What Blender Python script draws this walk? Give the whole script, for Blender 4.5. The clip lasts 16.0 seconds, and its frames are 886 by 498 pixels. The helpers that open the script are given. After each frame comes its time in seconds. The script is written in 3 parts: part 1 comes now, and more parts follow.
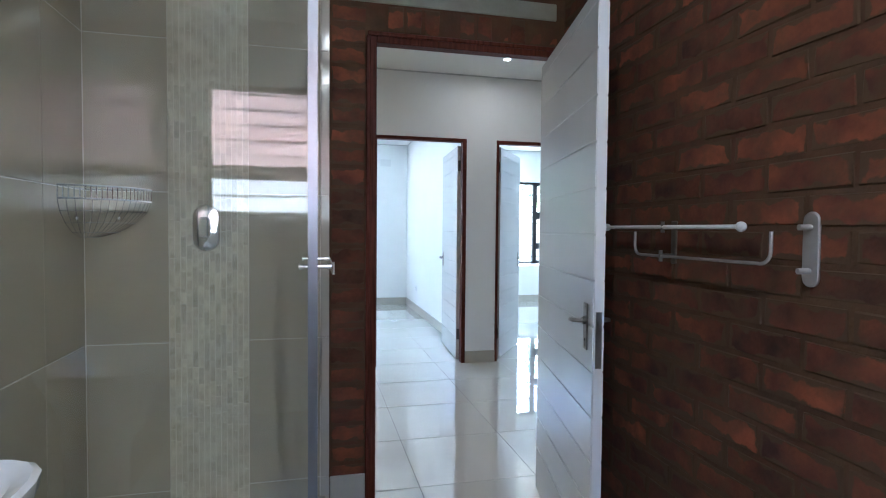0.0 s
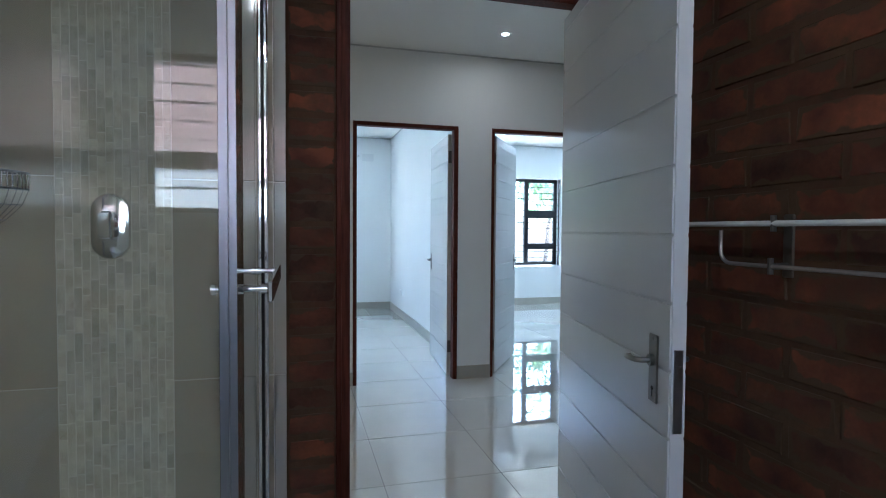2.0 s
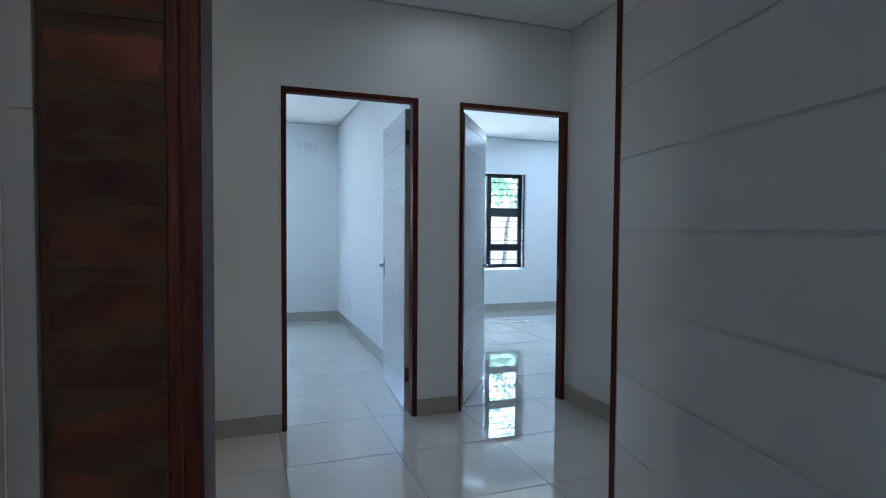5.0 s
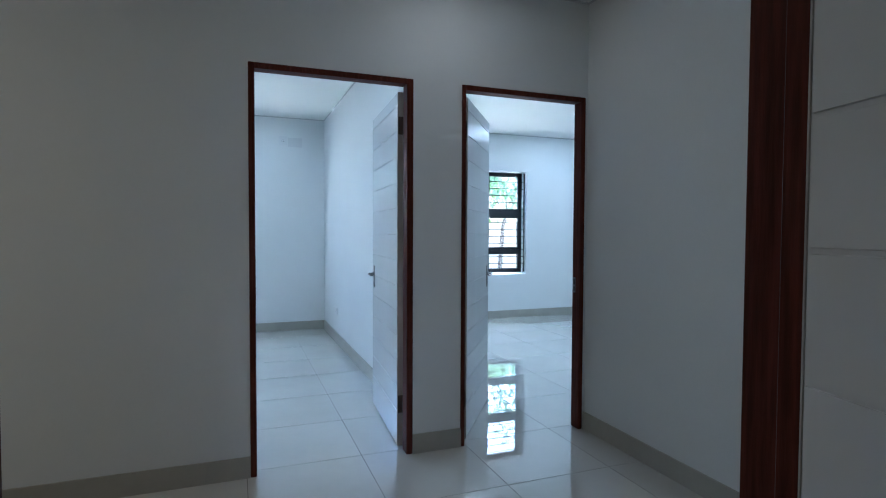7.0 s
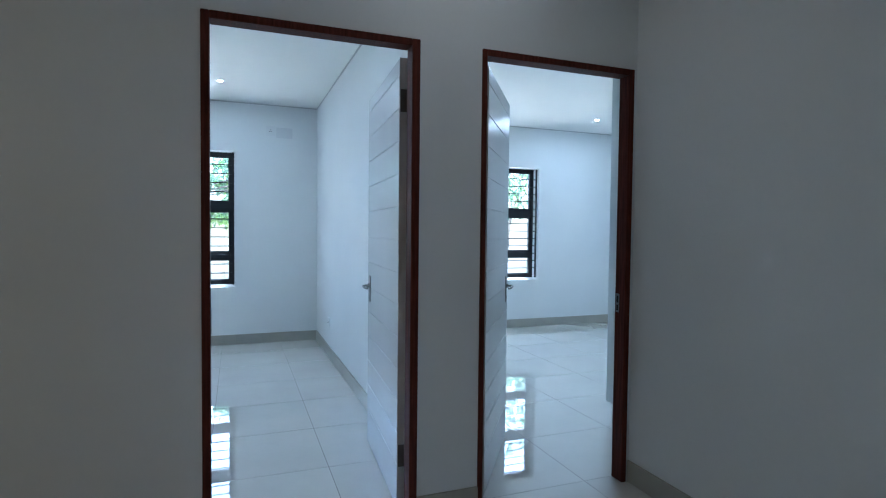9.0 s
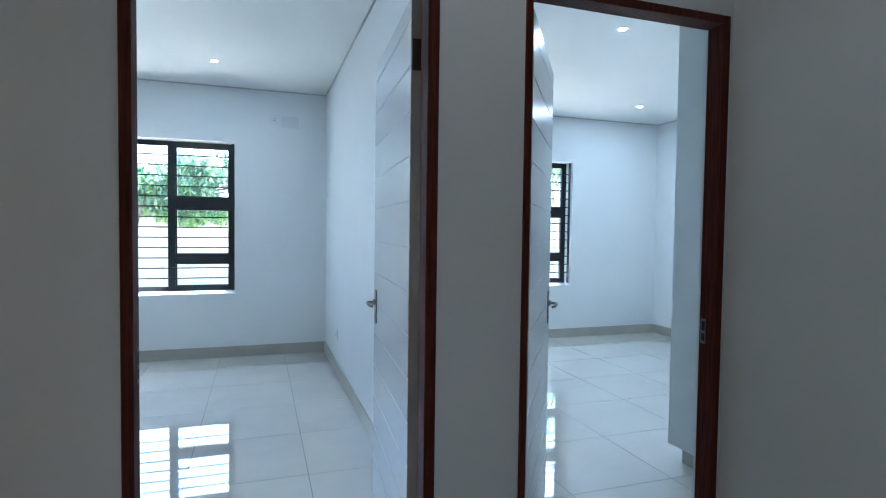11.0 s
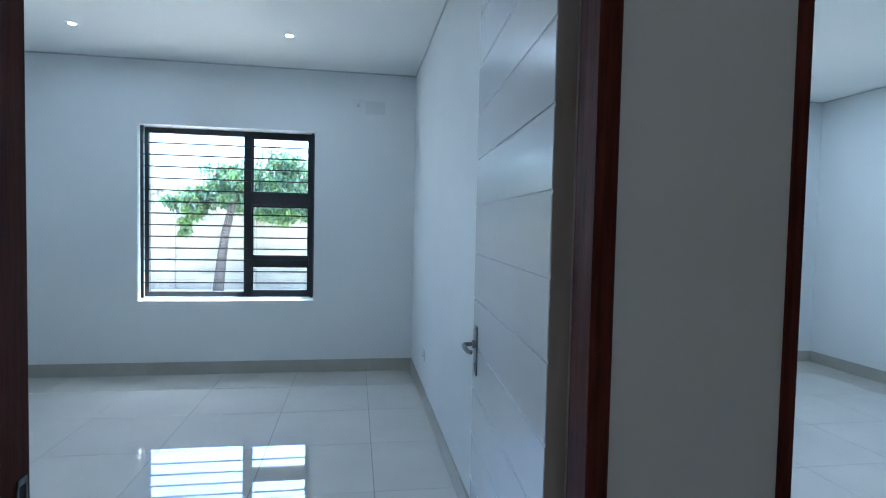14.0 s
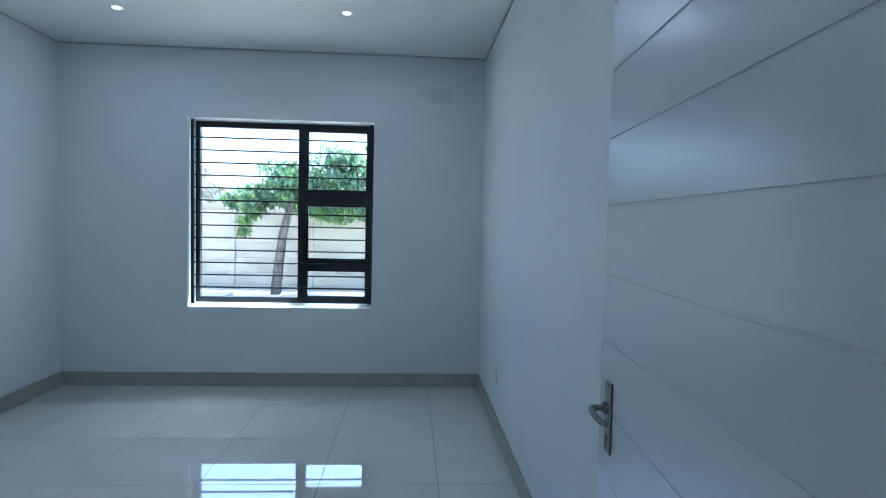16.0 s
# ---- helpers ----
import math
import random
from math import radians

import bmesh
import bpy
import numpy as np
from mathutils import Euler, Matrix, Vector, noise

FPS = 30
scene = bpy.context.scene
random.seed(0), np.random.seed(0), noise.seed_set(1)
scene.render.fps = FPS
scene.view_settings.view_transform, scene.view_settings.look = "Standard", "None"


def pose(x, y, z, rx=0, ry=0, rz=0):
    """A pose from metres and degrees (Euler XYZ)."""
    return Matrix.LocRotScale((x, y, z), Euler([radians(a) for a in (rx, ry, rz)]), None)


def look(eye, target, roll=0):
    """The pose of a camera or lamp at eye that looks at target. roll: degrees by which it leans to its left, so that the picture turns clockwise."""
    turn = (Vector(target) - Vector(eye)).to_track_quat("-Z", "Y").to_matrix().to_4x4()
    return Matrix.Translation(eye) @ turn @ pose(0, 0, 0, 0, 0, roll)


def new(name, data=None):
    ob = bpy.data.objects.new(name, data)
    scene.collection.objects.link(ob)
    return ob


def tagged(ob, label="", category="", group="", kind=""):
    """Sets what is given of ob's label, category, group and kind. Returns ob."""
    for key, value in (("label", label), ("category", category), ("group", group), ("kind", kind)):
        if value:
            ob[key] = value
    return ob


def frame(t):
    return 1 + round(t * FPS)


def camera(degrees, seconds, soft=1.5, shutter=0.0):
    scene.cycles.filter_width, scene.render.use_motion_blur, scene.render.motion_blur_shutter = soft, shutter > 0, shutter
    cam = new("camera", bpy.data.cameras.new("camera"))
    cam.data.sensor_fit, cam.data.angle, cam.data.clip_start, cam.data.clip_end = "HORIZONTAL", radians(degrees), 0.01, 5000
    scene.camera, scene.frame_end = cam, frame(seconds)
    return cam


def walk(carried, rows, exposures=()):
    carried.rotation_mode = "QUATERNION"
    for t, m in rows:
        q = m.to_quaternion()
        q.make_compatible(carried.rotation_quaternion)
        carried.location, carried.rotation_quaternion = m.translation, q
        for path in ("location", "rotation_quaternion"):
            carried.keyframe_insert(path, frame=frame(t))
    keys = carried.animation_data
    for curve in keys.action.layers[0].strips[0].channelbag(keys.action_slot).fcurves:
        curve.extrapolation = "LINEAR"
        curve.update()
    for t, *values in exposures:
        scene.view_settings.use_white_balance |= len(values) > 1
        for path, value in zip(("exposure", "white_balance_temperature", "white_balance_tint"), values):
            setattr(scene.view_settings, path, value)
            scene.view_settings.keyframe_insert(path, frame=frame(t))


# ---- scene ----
cam = camera(78.4, 16.0, soft=1.1)
PATH = [
    (0, (0.098, -0.082, 1.24), (0.559, 1.863, 1.17), 0.5),
    (0.5, (0.105, 0.045, 1.234), (0.574, 1.988, 1.162), 0.5),
    (1, (0.116, 0.199, 1.241), (0.597, 2.139, 1.168), 0.6),
    (1.5, (0.146, 0.33, 1.237), (0.643, 2.266, 1.163), 0.5),
    (2, (0.191, 0.489, 1.237), (0.709, 2.419, 1.166), 0.4),
    (2.5, (0.225, 0.647, 1.238), (0.773, 2.569, 1.166), 0.4),
    (3, (0.261, 0.773, 1.224), (0.843, 2.686, 1.154), 0.4),
    (3.5, (0.288, 0.936, 1.228), (0.905, 2.837, 1.16), 0.5),
    (4, (0.31, 1.102, 1.209), (0.958, 2.994, 1.145), 0.6),
    (4.5, (0.359, 1.25, 1.205), (1.026, 3.134, 1.142), 0.6),
    (5, (0.407, 1.384, 1.23), (1.091, 3.262, 1.16), 0.4),
    (7.5, (0.594, 2.067, 1.249), (1.31, 3.933, 1.184), 0.4),
    (8, (0.649, 2.252, 1.251), (1.367, 4.117, 1.186), 0.6),
    (8.5, (0.709, 2.419, 1.265), (1.424, 4.285, 1.2), 0.5),
    (9, (0.731, 2.555, 1.273), (1.444, 4.423, 1.204), 0.6),
    (11.5, (0.999, 3.358, 1.298), (1.601, 5.263, 1.225), 0.8),
    (12, (1.029, 3.515, 1.308), (1.585, 5.435, 1.235), 0.9),
    (12.5, (1.046, 3.646, 1.303), (1.559, 5.578, 1.227), 0.9),
    (13, (1.064, 3.784, 1.308), (1.526, 5.729, 1.231), 1.0),
    (13.5, (1.093, 3.903, 1.307), (1.479, 5.864, 1.227), 1.1),
    (14, (1.084, 4.016, 1.312), (1.403, 5.989, 1.227), 1.2),
    (14.5, (1.081, 4.163, 1.315), (1.336, 6.145, 1.228), 1.2),
    (15, (1.071, 4.287, 1.317), (1.28, 6.274, 1.229), 1.3),
    (15.5, (1.053, 4.39, 1.32), (1.223, 6.381, 1.229), 1.3),
    (16, (1.033, 4.538, 1.331), (1.151, 6.533, 1.235), 1.3),
]
EXPOSURES = [(0, 4.75, 5100, 6), (0.5, 4.7, 5070, 5), (1, 4.55, 5030, 5), (2, 4.15, 4930, 4), (3, 3.84, 4830, 4), (5, 3.70, 4780, 4),
             (7.5, 3.64, 4760, 4), (9, 3.57, 4800, 4), (11.5, 3.72, 4960, 4), (12, 3.82, 4960, 4), (12.5, 3.62, 4960, 4), (13.5, 3.32, 4930, 4),
             (14.5, 2.98, 4880, 4), (16, 2.6, 4840, 4)]
walk(cam, [(t, look(eye, target, roll)) for t, eye, target, roll in PATH], EXPOSURES)

# ---- light ----
SUN_ELEVATION, SUN_TURN = 70.0, 35.0
world = bpy.data.worlds.new("sky")
world.use_nodes = True
scene.world = world
sky = world.node_tree.nodes.new("ShaderNodeTexSky")
sky.sky_type, sky.sun_disc = "NISHITA", False
sky.dust_density = 4.0
sky.sun_elevation, sky.sun_rotation = radians(SUN_ELEVATION), radians(SUN_TURN)
world.node_tree.links.new(sky.outputs[0], world.node_tree.nodes["Background"].inputs[0])
world.node_tree.nodes["Background"].inputs[1].default_value = 0.15
sun = new("sun", bpy.data.lights.new("sun", "SUN"))
sun.data.energy, sun.data.angle, sun.data.color = 5.0, radians(0.5), (1.0, 0.95, 0.88)
sun.matrix_world = look((0, 0, 20), (
    -math.sin(radians(SUN_TURN)) * math.cos(radians(SUN_ELEVATION)),
    -math.cos(radians(SUN_TURN)) * math.cos(radians(SUN_ELEVATION)),
    20 - math.sin(radians(SUN_ELEVATION))))
BEDROOM_WATTS, HALL_WATTS, BATH_WATTS = 0.25, 0.15, 0.25


# ---- materials ----
def material(name, colour, rough=0.5, metal=0.0, vary=0.08, scale=6.0, fine=120.0, bump=0.1, bump_scale=None,
             random_by=0.0, coat=0.0, stretch=(1, 1, 1), spec=0.5, second=None, rough_vary=0.05, coat_ior=1.5):
    m = bpy.data.materials.new(name)
    m.use_nodes = True
    t = m.node_tree
    n, ln = t.nodes, t.links
    p = n["Principled BSDF"]
    p.inputs["Metallic"].default_value = metal
    p.inputs["Specular IOR Level"].default_value = spec
    p.inputs["Coat Weight"].default_value = coat
    p.inputs["Coat IOR"].default_value = coat_ior
    p.inputs["Coat Roughness"].default_value = min(0.08, rough)
    co = n.new("ShaderNodeTexCoord")
    mp = n.new("ShaderNodeMapping")
    mp.inputs["Scale"].default_value = stretch
    ln.new(co.outputs["Object"], mp.inputs[0])
    big = n.new("ShaderNodeTexNoise")
    big.inputs["Scale"].default_value, big.inputs["Detail"].default_value = scale, 5
    small = n.new("ShaderNodeTexNoise")
    small.inputs["Scale"].default_value, small.inputs["Detail"].default_value = fine, 3
    info = n.new("ShaderNodeObjectInfo")
    shift = n.new("ShaderNodeVectorMath")
    shift.operation = "MULTIPLY_ADD"
    ln.new(info.outputs["Random"], shift.inputs[0])
    shift.inputs[1].default_value = (37, 53, 71) if random_by else (0, 0, 0)
    ln.new(mp.outputs[0], shift.inputs[2])
    ln.new(shift.outputs[0], big.inputs["Vector"])
    ln.new(shift.outputs[0], small.inputs["Vector"])
    a, b = Vector(colour), Vector(second or colour)
    ramp = n.new("ShaderNodeValToRGB")
    ramp.color_ramp.elements[0].position, ramp.color_ramp.elements[1].position = 0.32, 0.68
    ramp.color_ramp.elements[0].color = (*(a * (1 - vary)), 1)
    ramp.color_ramp.elements[1].color = (*(b * (1 + vary)), 1)
    ln.new(big.outputs[0], ramp.inputs[0])
    hsv = n.new("ShaderNodeHueSaturation")
    ln.new(ramp.outputs[0], hsv.inputs["Color"])
    val = n.new("ShaderNodeMath")
    val.operation = "MULTIPLY_ADD"
    ln.new(small.outputs[0], val.inputs[0])
    val.inputs[1].default_value, val.inputs[2].default_value = vary, 1 - vary / 2
    tone = n.new("ShaderNodeMath")
    tone.operation = "MULTIPLY_ADD"
    ln.new(info.outputs["Random"], tone.inputs[0])
    tone.inputs[1].default_value = random_by
    off = n.new("ShaderNodeMath")
    off.operation = "SUBTRACT"
    ln.new(val.outputs[0], off.inputs[0])
    off.inputs[1].default_value = random_by / 2
    ln.new(off.outputs[0], tone.inputs[2])
    ln.new(tone.outputs[0], hsv.inputs["Value"])
    ln.new(hsv.outputs[0], p.inputs["Base Color"])
    rg = n.new("ShaderNodeMath")
    rg.operation = "MULTIPLY_ADD"
    ln.new(big.outputs[0], rg.inputs[0])
    rg.inputs[1].default_value, rg.inputs[2].default_value = rough_vary, max(0.02, rough - rough_vary / 2)
    ln.new(rg.outputs[0], p.inputs["Roughness"])
    if bump:
        bp = n.new("ShaderNodeBump")
        bp.inputs["Strength"].default_value, bp.inputs["Distance"].default_value = bump, 0.004
        tex = small
        if bump_scale:
            tex = n.new("ShaderNodeTexNoise")
            tex.inputs["Scale"].default_value, tex.inputs["Detail"].default_value = bump_scale, 4
            ln.new(shift.outputs[0], tex.inputs["Vector"])
        ln.new(tex.outputs[0], bp.inputs["Height"])
        ln.new(bp.outputs[0], p.inputs["Normal"])
    return m


def glass_material(name, tint=(0.97, 0.99, 0.98), rough=0.0):
    m = bpy.data.materials.new(name)
    m.use_nodes = True
    p = m.node_tree.nodes["Principled BSDF"]
    p.inputs["Base Color"].default_value = (*tint, 1)
    p.inputs["Roughness"].default_value = rough
    p.inputs["Transmission Weight"].default_value = 1.0
    p.inputs["IOR"].default_value = 1.48
    return m


def glow_material(name, colour, strength):
    m = bpy.data.materials.new(name)
    m.use_nodes = True
    p = m.node_tree.nodes["Principled BSDF"]
    p.inputs["Base Color"].default_value = (*colour, 1)
    p.inputs["Emission Color"].default_value = (*colour, 1)
    p.inputs["Emission Strength"].default_value = strength
    return m


def leafy(m, share=0.4):
    """Lets light through a leaf material."""
    t = m.node_tree
    p = t.nodes["Principled BSDF"]
    tr, mix = t.nodes.new("ShaderNodeBsdfTranslucent"), t.nodes.new("ShaderNodeMixShader")
    t.links.new(p.inputs["Base Color"].links[0].from_socket, tr.inputs[0])
    mix.inputs[0].default_value = share
    t.links.new(p.outputs[0], mix.inputs[1])
    t.links.new(tr.outputs[0], mix.inputs[2])
    t.links.new(mix.outputs[0], t.nodes["Material Output"].inputs[0])
    return m


def smeared(m, colour, scale=11.0, low=0.5, high=0.68):
    """Blotches of a second colour, such as mortar rubbed over brick."""
    t = m.node_tree
    p = t.nodes["Principled BSDF"]
    base = p.inputs["Base Color"].links[0].from_socket
    tex, ramp, mix = t.nodes.new("ShaderNodeTexNoise"), t.nodes.new("ShaderNodeValToRGB"), t.nodes.new("ShaderNodeMixRGB")
    co = t.nodes.new("ShaderNodeNewGeometry")
    t.links.new(co.outputs["Position"], tex.inputs["Vector"])
    tex.inputs["Scale"].default_value, tex.inputs["Detail"].default_value, tex.inputs["Roughness"].default_value = scale, 6, 0.65
    ramp.color_ramp.elements[0].position, ramp.color_ramp.elements[1].position = low, high
    t.links.new(tex.outputs[0], ramp.inputs[0])
    t.links.new(ramp.outputs[0], mix.inputs[0])
    t.links.new(base, mix.inputs[1])
    mix.inputs[2].default_value = (*colour, 1)
    t.links.new(mix.outputs[0], p.inputs["Base Color"])
    return m


def worn(m, colour):
    """Mortar creeping unevenly over the edges of each brick face."""
    t = m.node_tree
    p = t.nodes["Principled BSDF"]
    base = p.inputs["Base Color"].links[0].from_socket
    co, sep, geo = t.nodes.new("ShaderNodeTexCoord"), t.nodes.new("ShaderNodeSeparateXYZ"), t.nodes.new("ShaderNodeNewGeometry")
    t.links.new(co.outputs["Generated"], sep.inputs[0])

    def math_node(op, a, b):
        n = t.nodes.new("ShaderNodeMath")
        n.operation = op
        for k, v in enumerate((a, b)):
            if isinstance(v, (int, float)):
                n.inputs[k].default_value = v
            else:
                t.links.new(v, n.inputs[k])
        return n.outputs[0]

    def edge(axis, size):
        g = sep.outputs[axis]
        return math_node("MULTIPLY", math_node("MINIMUM", g, math_node("SUBTRACT", 1.0, g)), size)

    near = math_node("MINIMUM", edge("X", 0.22), edge("Z", 0.072))
    tex = t.nodes.new("ShaderNodeTexNoise")
    t.links.new(geo.outputs["Position"], tex.inputs["Vector"])
    tex.inputs["Scale"].default_value, tex.inputs["Detail"].default_value = 17.0, 5
    reach = math_node("MULTIPLY", math_node("SUBTRACT", tex.outputs[0], 0.31), 0.065)
    ramp, mix = t.nodes.new("ShaderNodeValToRGB"), t.nodes.new("ShaderNodeMixRGB")
    ramp.color_ramp.elements[0].position, ramp.color_ramp.elements[1].position = 0.35, 0.65
    t.links.new(math_node("ADD", math_node("MULTIPLY", math_node("SUBTRACT", reach, near), 60.0), 0.5), ramp.inputs[0])
    t.links.new(ramp.outputs[0], mix.inputs[0])
    t.links.new(base, mix.inputs[1])
    mix.inputs[2].default_value = (*colour, 1)
    t.links.new(mix.outputs[0], p.inputs["Base Color"])
    return m


PLASTER = material("white_wall_paint", (0.78, 0.80, 0.80), 0.55, vary=0.03, scale=0.9, fine=60, bump=0.05, bump_scale=220)
CEILING = material("white_ceiling_paint", (0.86, 0.87, 0.85), 0.7, vary=0.015, scale=0.8, bump=0.03, bump_scale=150)
TILE = material("polished_porcelain", (0.73, 0.712, 0.66), 0.012, vary=0.04, scale=2.2, fine=14, bump=0.004, bump_scale=3.0,
                random_by=0.03, spec=0.75, rough_vary=0.008, coat=1.0, coat_ior=1.75)
GROUT = material("grey_grout", (0.22, 0.21, 0.195), 0.85, vary=0.2, bump=0.1)
SKIRTING = material("taupe_skirting_tile", (0.41, 0.395, 0.345), 0.34, vary=0.05, scale=5, fine=40, bump=0.0, random_by=0.02)
GAP_SHADE_TRIM = material("gap_shade_trim", (0.56, 0.57, 0.58), 0.6, vary=0.03, bump=0.0)
PLATE = material("off_white_plate", (0.70, 0.72, 0.73), 0.4, vary=0.02, bump=0.0)
MERANTI = material("varnished_meranti", (0.088, 0.022, 0.014), 0.5, vary=0.35, scale=9, fine=60, bump=0.12, stretch=(9, 9, 0.6), spec=0.12)
DOOR_PAINT = material("white_door_enamel", (0.74, 0.76, 0.78), 0.25, vary=0.02, scale=2, fine=25, bump=0.04, bump_scale=35, spec=0.5)
DOOR_EDGE = material("grey_door_edge", (0.50, 0.46, 0.43), 0.55, vary=0.1, bump=0.1, stretch=(6, 6, 1))
NICKEL = material("brushed_nickel", (0.50, 0.48, 0.48), 0.42, metal=0.85, vary=0.05, scale=20, bump=0.02)
STEEL = material("satin_steel", (0.27, 0.265, 0.26), 0.32, metal=1.0, vary=0.06, scale=20, bump=0.02)
BRONZE = material("dull_bronze_hinge", (0.16, 0.135, 0.115), 0.42, metal=0.8, vary=0.1, bump=0.03)
CHROME = material("bright_chrome", (0.78, 0.78, 0.80), 0.07, metal=1.0, vary=0.02, bump=0.0)
ALU = material("silver_anodised_aluminium", (0.25, 0.26, 0.295), 0.36, metal=1.0, vary=0.03, bump=0.0)
BLACK_ALU = material("black_powder_coat", (0.012, 0.013, 0.016), 0.38, vary=0.1, bump=0.05, bump_scale=400)
BLACK = material("black_rubber", (0.012, 0.011, 0.010), 0.6, vary=0.1)
GLASS = glass_material("clear_glass")
SHOWER_GLASS = glass_material("shower_glass", (0.93, 0.96, 0.94))
TAUPE = material("taupe_wall_tile", (0.41, 0.365, 0.285), 0.09, vary=0.05, scale=3, fine=30, bump=0.01, random_by=0.05, spec=0.28)
PALE_TILE = material("pale_taupe_edge_tile", (0.47, 0.44, 0.375), 0.10, vary=0.04, scale=3, fine=30, bump=0.006, random_by=0.04, spec=0.5)
PALE_GROUT = material("pale_grout", (0.64, 0.60, 0.52), 0.8, vary=0.1)
MOSAIC = material("stone_mosaic_stick", (0.51, 0.462, 0.352), 0.33, vary=0.10, scale=25, fine=160, bump=0.15, random_by=0.24, second=(0.56, 0.53, 0.43))
MOSAIC_GROUT = material("cream_mosaic_grout", (0.70, 0.67, 0.58), 0.8, vary=0.1)
BRICK = worn(smeared(material("clay_brick", (0.078, 0.019, 0.0095), 0.85, vary=0.40, scale=7, fine=90, bump=0.3, bump_scale=45, random_by=0.9, second=(0.150, 0.042, 0.017)), (0.080, 0.039, 0.0165), 9.0, 0.46, 0.74), (0.076, 0.040, 0.0175))
MORTAR = smeared(material("brown_mortar", (0.076, 0.040, 0.0175), 0.92, vary=0.25, scale=9, fine=120, bump=0.4, bump_scale=60), (0.095, 0.033, 0.015), 7.0, 0.45, 0.74)
CONCRETE = material("concrete_lintel", (0.30, 0.29, 0.24), 0.8, vary=0.12, scale=8, bump=0.3, bump_scale=60)
CERAMIC = material("white_ceramic", (0.82, 0.83, 0.84), 0.08, vary=0.01, bump=0.0)
PLASTIC = material("white_plastic", (0.74, 0.76, 0.77), 0.3, vary=0.02, bump=0.0)
MELAMINE = material("white_melamine", (0.70, 0.74, 0.75), 0.35, vary=0.015, bump=0.02)
WALL_CEMENT = material("precast_concrete_wall", (0.33, 0.315, 0.265), 0.85, vary=0.14, scale=2.5, fine=40, bump=0.4, bump_scale=30, random_by=0.08)
SAND = material("pale_sandy_ground", (0.50, 0.45, 0.37), 0.9, vary=0.2, scale=0.7, fine=30, bump=0.5, bump_scale=12)
BARK = material("grey_brown_bark", (0.085, 0.072, 0.064), 0.9, vary=0.35, scale=6, fine=60, bump=0.9, bump_scale=18, stretch=(3, 3, 0.5))
LEAF = leafy(material("green_leaf", (0.065, 0.135, 0.088), 0.34, vary=0.3, scale=1.6, fine=9, bump=0.0, second=(0.13, 0.215, 0.14)))
LEAF_YOUNG_BACKLIT = leafy(material("yellow_green_leaf", (0.16, 0.26, 0.07), 0.45, vary=0.25, scale=2, bump=0.0), 0.5)
GREY_LEAF = leafy(material("grey_dry_leaf", (0.13, 0.13, 0.105), 0.6, vary=0.3, scale=2, bump=0.0))
LAMP_GLOW = glow_material("lit_lamp_face", (1.0, 0.98, 0.95), 14.0)
OUTER_WALL = material("outside_brick", (0.33, 0.215, 0.19), 0.85, vary=0.1, scale=2, bump=0.2)
DARK_YARD = material("dark_yard_grey", (0.13, 0.125, 0.115), 0.9, vary=0.2, scale=1.5, fine=40, bump=0.3)
CREAM_WALL = material("cream_outside_plaster", (0.52, 0.505, 0.475), 0.8, vary=0.06, scale=1.2, bump=0.2)


# ---- mesh helpers ----
def finish(name, bm, mat, smooth=False):
    bmesh.ops.recalc_face_normals(bm, faces=bm.faces)
    me = bpy.data.meshes.new(name)
    bm.to_mesh(me)
    bm.free()
    me.materials.append(mat)
    if smooth:
        me.shade_smooth()
        me.set_sharp_from_angle(angle=radians(35))
    return me


def part(name, bm, mat, parent=None, label="", smooth=False):
    ob = new(name, finish(name, bm, mat, smooth))
    if parent:
        ob.parent = parent
    if label:
        ob["label"] = label
    return ob


def empty(name, m=None):
    ob = new(name)
    if m is not None:
        ob.matrix_world = m
    return ob


def box(bm, x0, x1, y0, y1, z0, z1, bevel=0.0, seg=1):
    r = bmesh.ops.create_cube(bm, size=1)
    vs = r["verts"]
    for v in vs:
        v.co = Vector(((x0 + x1) / 2 + v.co.x * (x1 - x0), (y0 + y1) / 2 + v.co.y * (y1 - y0), (z0 + z1) / 2 + v.co.z * (z1 - z0)))
    if bevel:
        es = list({e for v in vs for e in v.link_edges})
        bmesh.ops.bevel(bm, geom=es, offset=bevel, segments=seg, affect="EDGES")
    return bm


def abox(*a, **k):
    return box(bmesh.new(), *a, **k)


def rod(bm, a, b, r, n=12, r2=None):
    a, b = Vector(a), Vector(b)
    m = Matrix.Translation((a + b) / 2) @ (b - a).to_track_quat("Z", "Y").to_matrix().to_4x4()
    bmesh.ops.create_cone(bm, cap_ends=True, segments=n, radius1=r, radius2=r if r2 is None else r2, depth=(b - a).length, matrix=m)
    return bm


def tube(bm, pts, r, n=10):
    """A bent rod through the points."""
    pts = [Vector(p) for p in pts]
    rings = []
    q, last = None, None
    for i, p in enumerate(pts):
        d = (pts[min(i + 1, len(pts) - 1)] - pts[max(i - 1, 0)]).normalized()
        q = d.to_track_quat("Z", "Y") if q is None else last.rotation_difference(d) @ q
        last = d
        rings.append([bm.verts.new(p + q @ Vector((math.cos(2 * math.pi * k / n) * r, math.sin(2 * math.pi * k / n) * r, 0))) for k in range(n)])
    for u, v in zip(rings, rings[1:]):
        for k in range(n):
            bm.faces.new((u[k], u[(k + 1) % n], v[(k + 1) % n], v[k]))
    bm.faces.new(rings[0][::-1])
    bm.faces.new(rings[-1])
    return bm


def structure(ob, label, category):
    return tagged(ob, label, category, kind="structure")


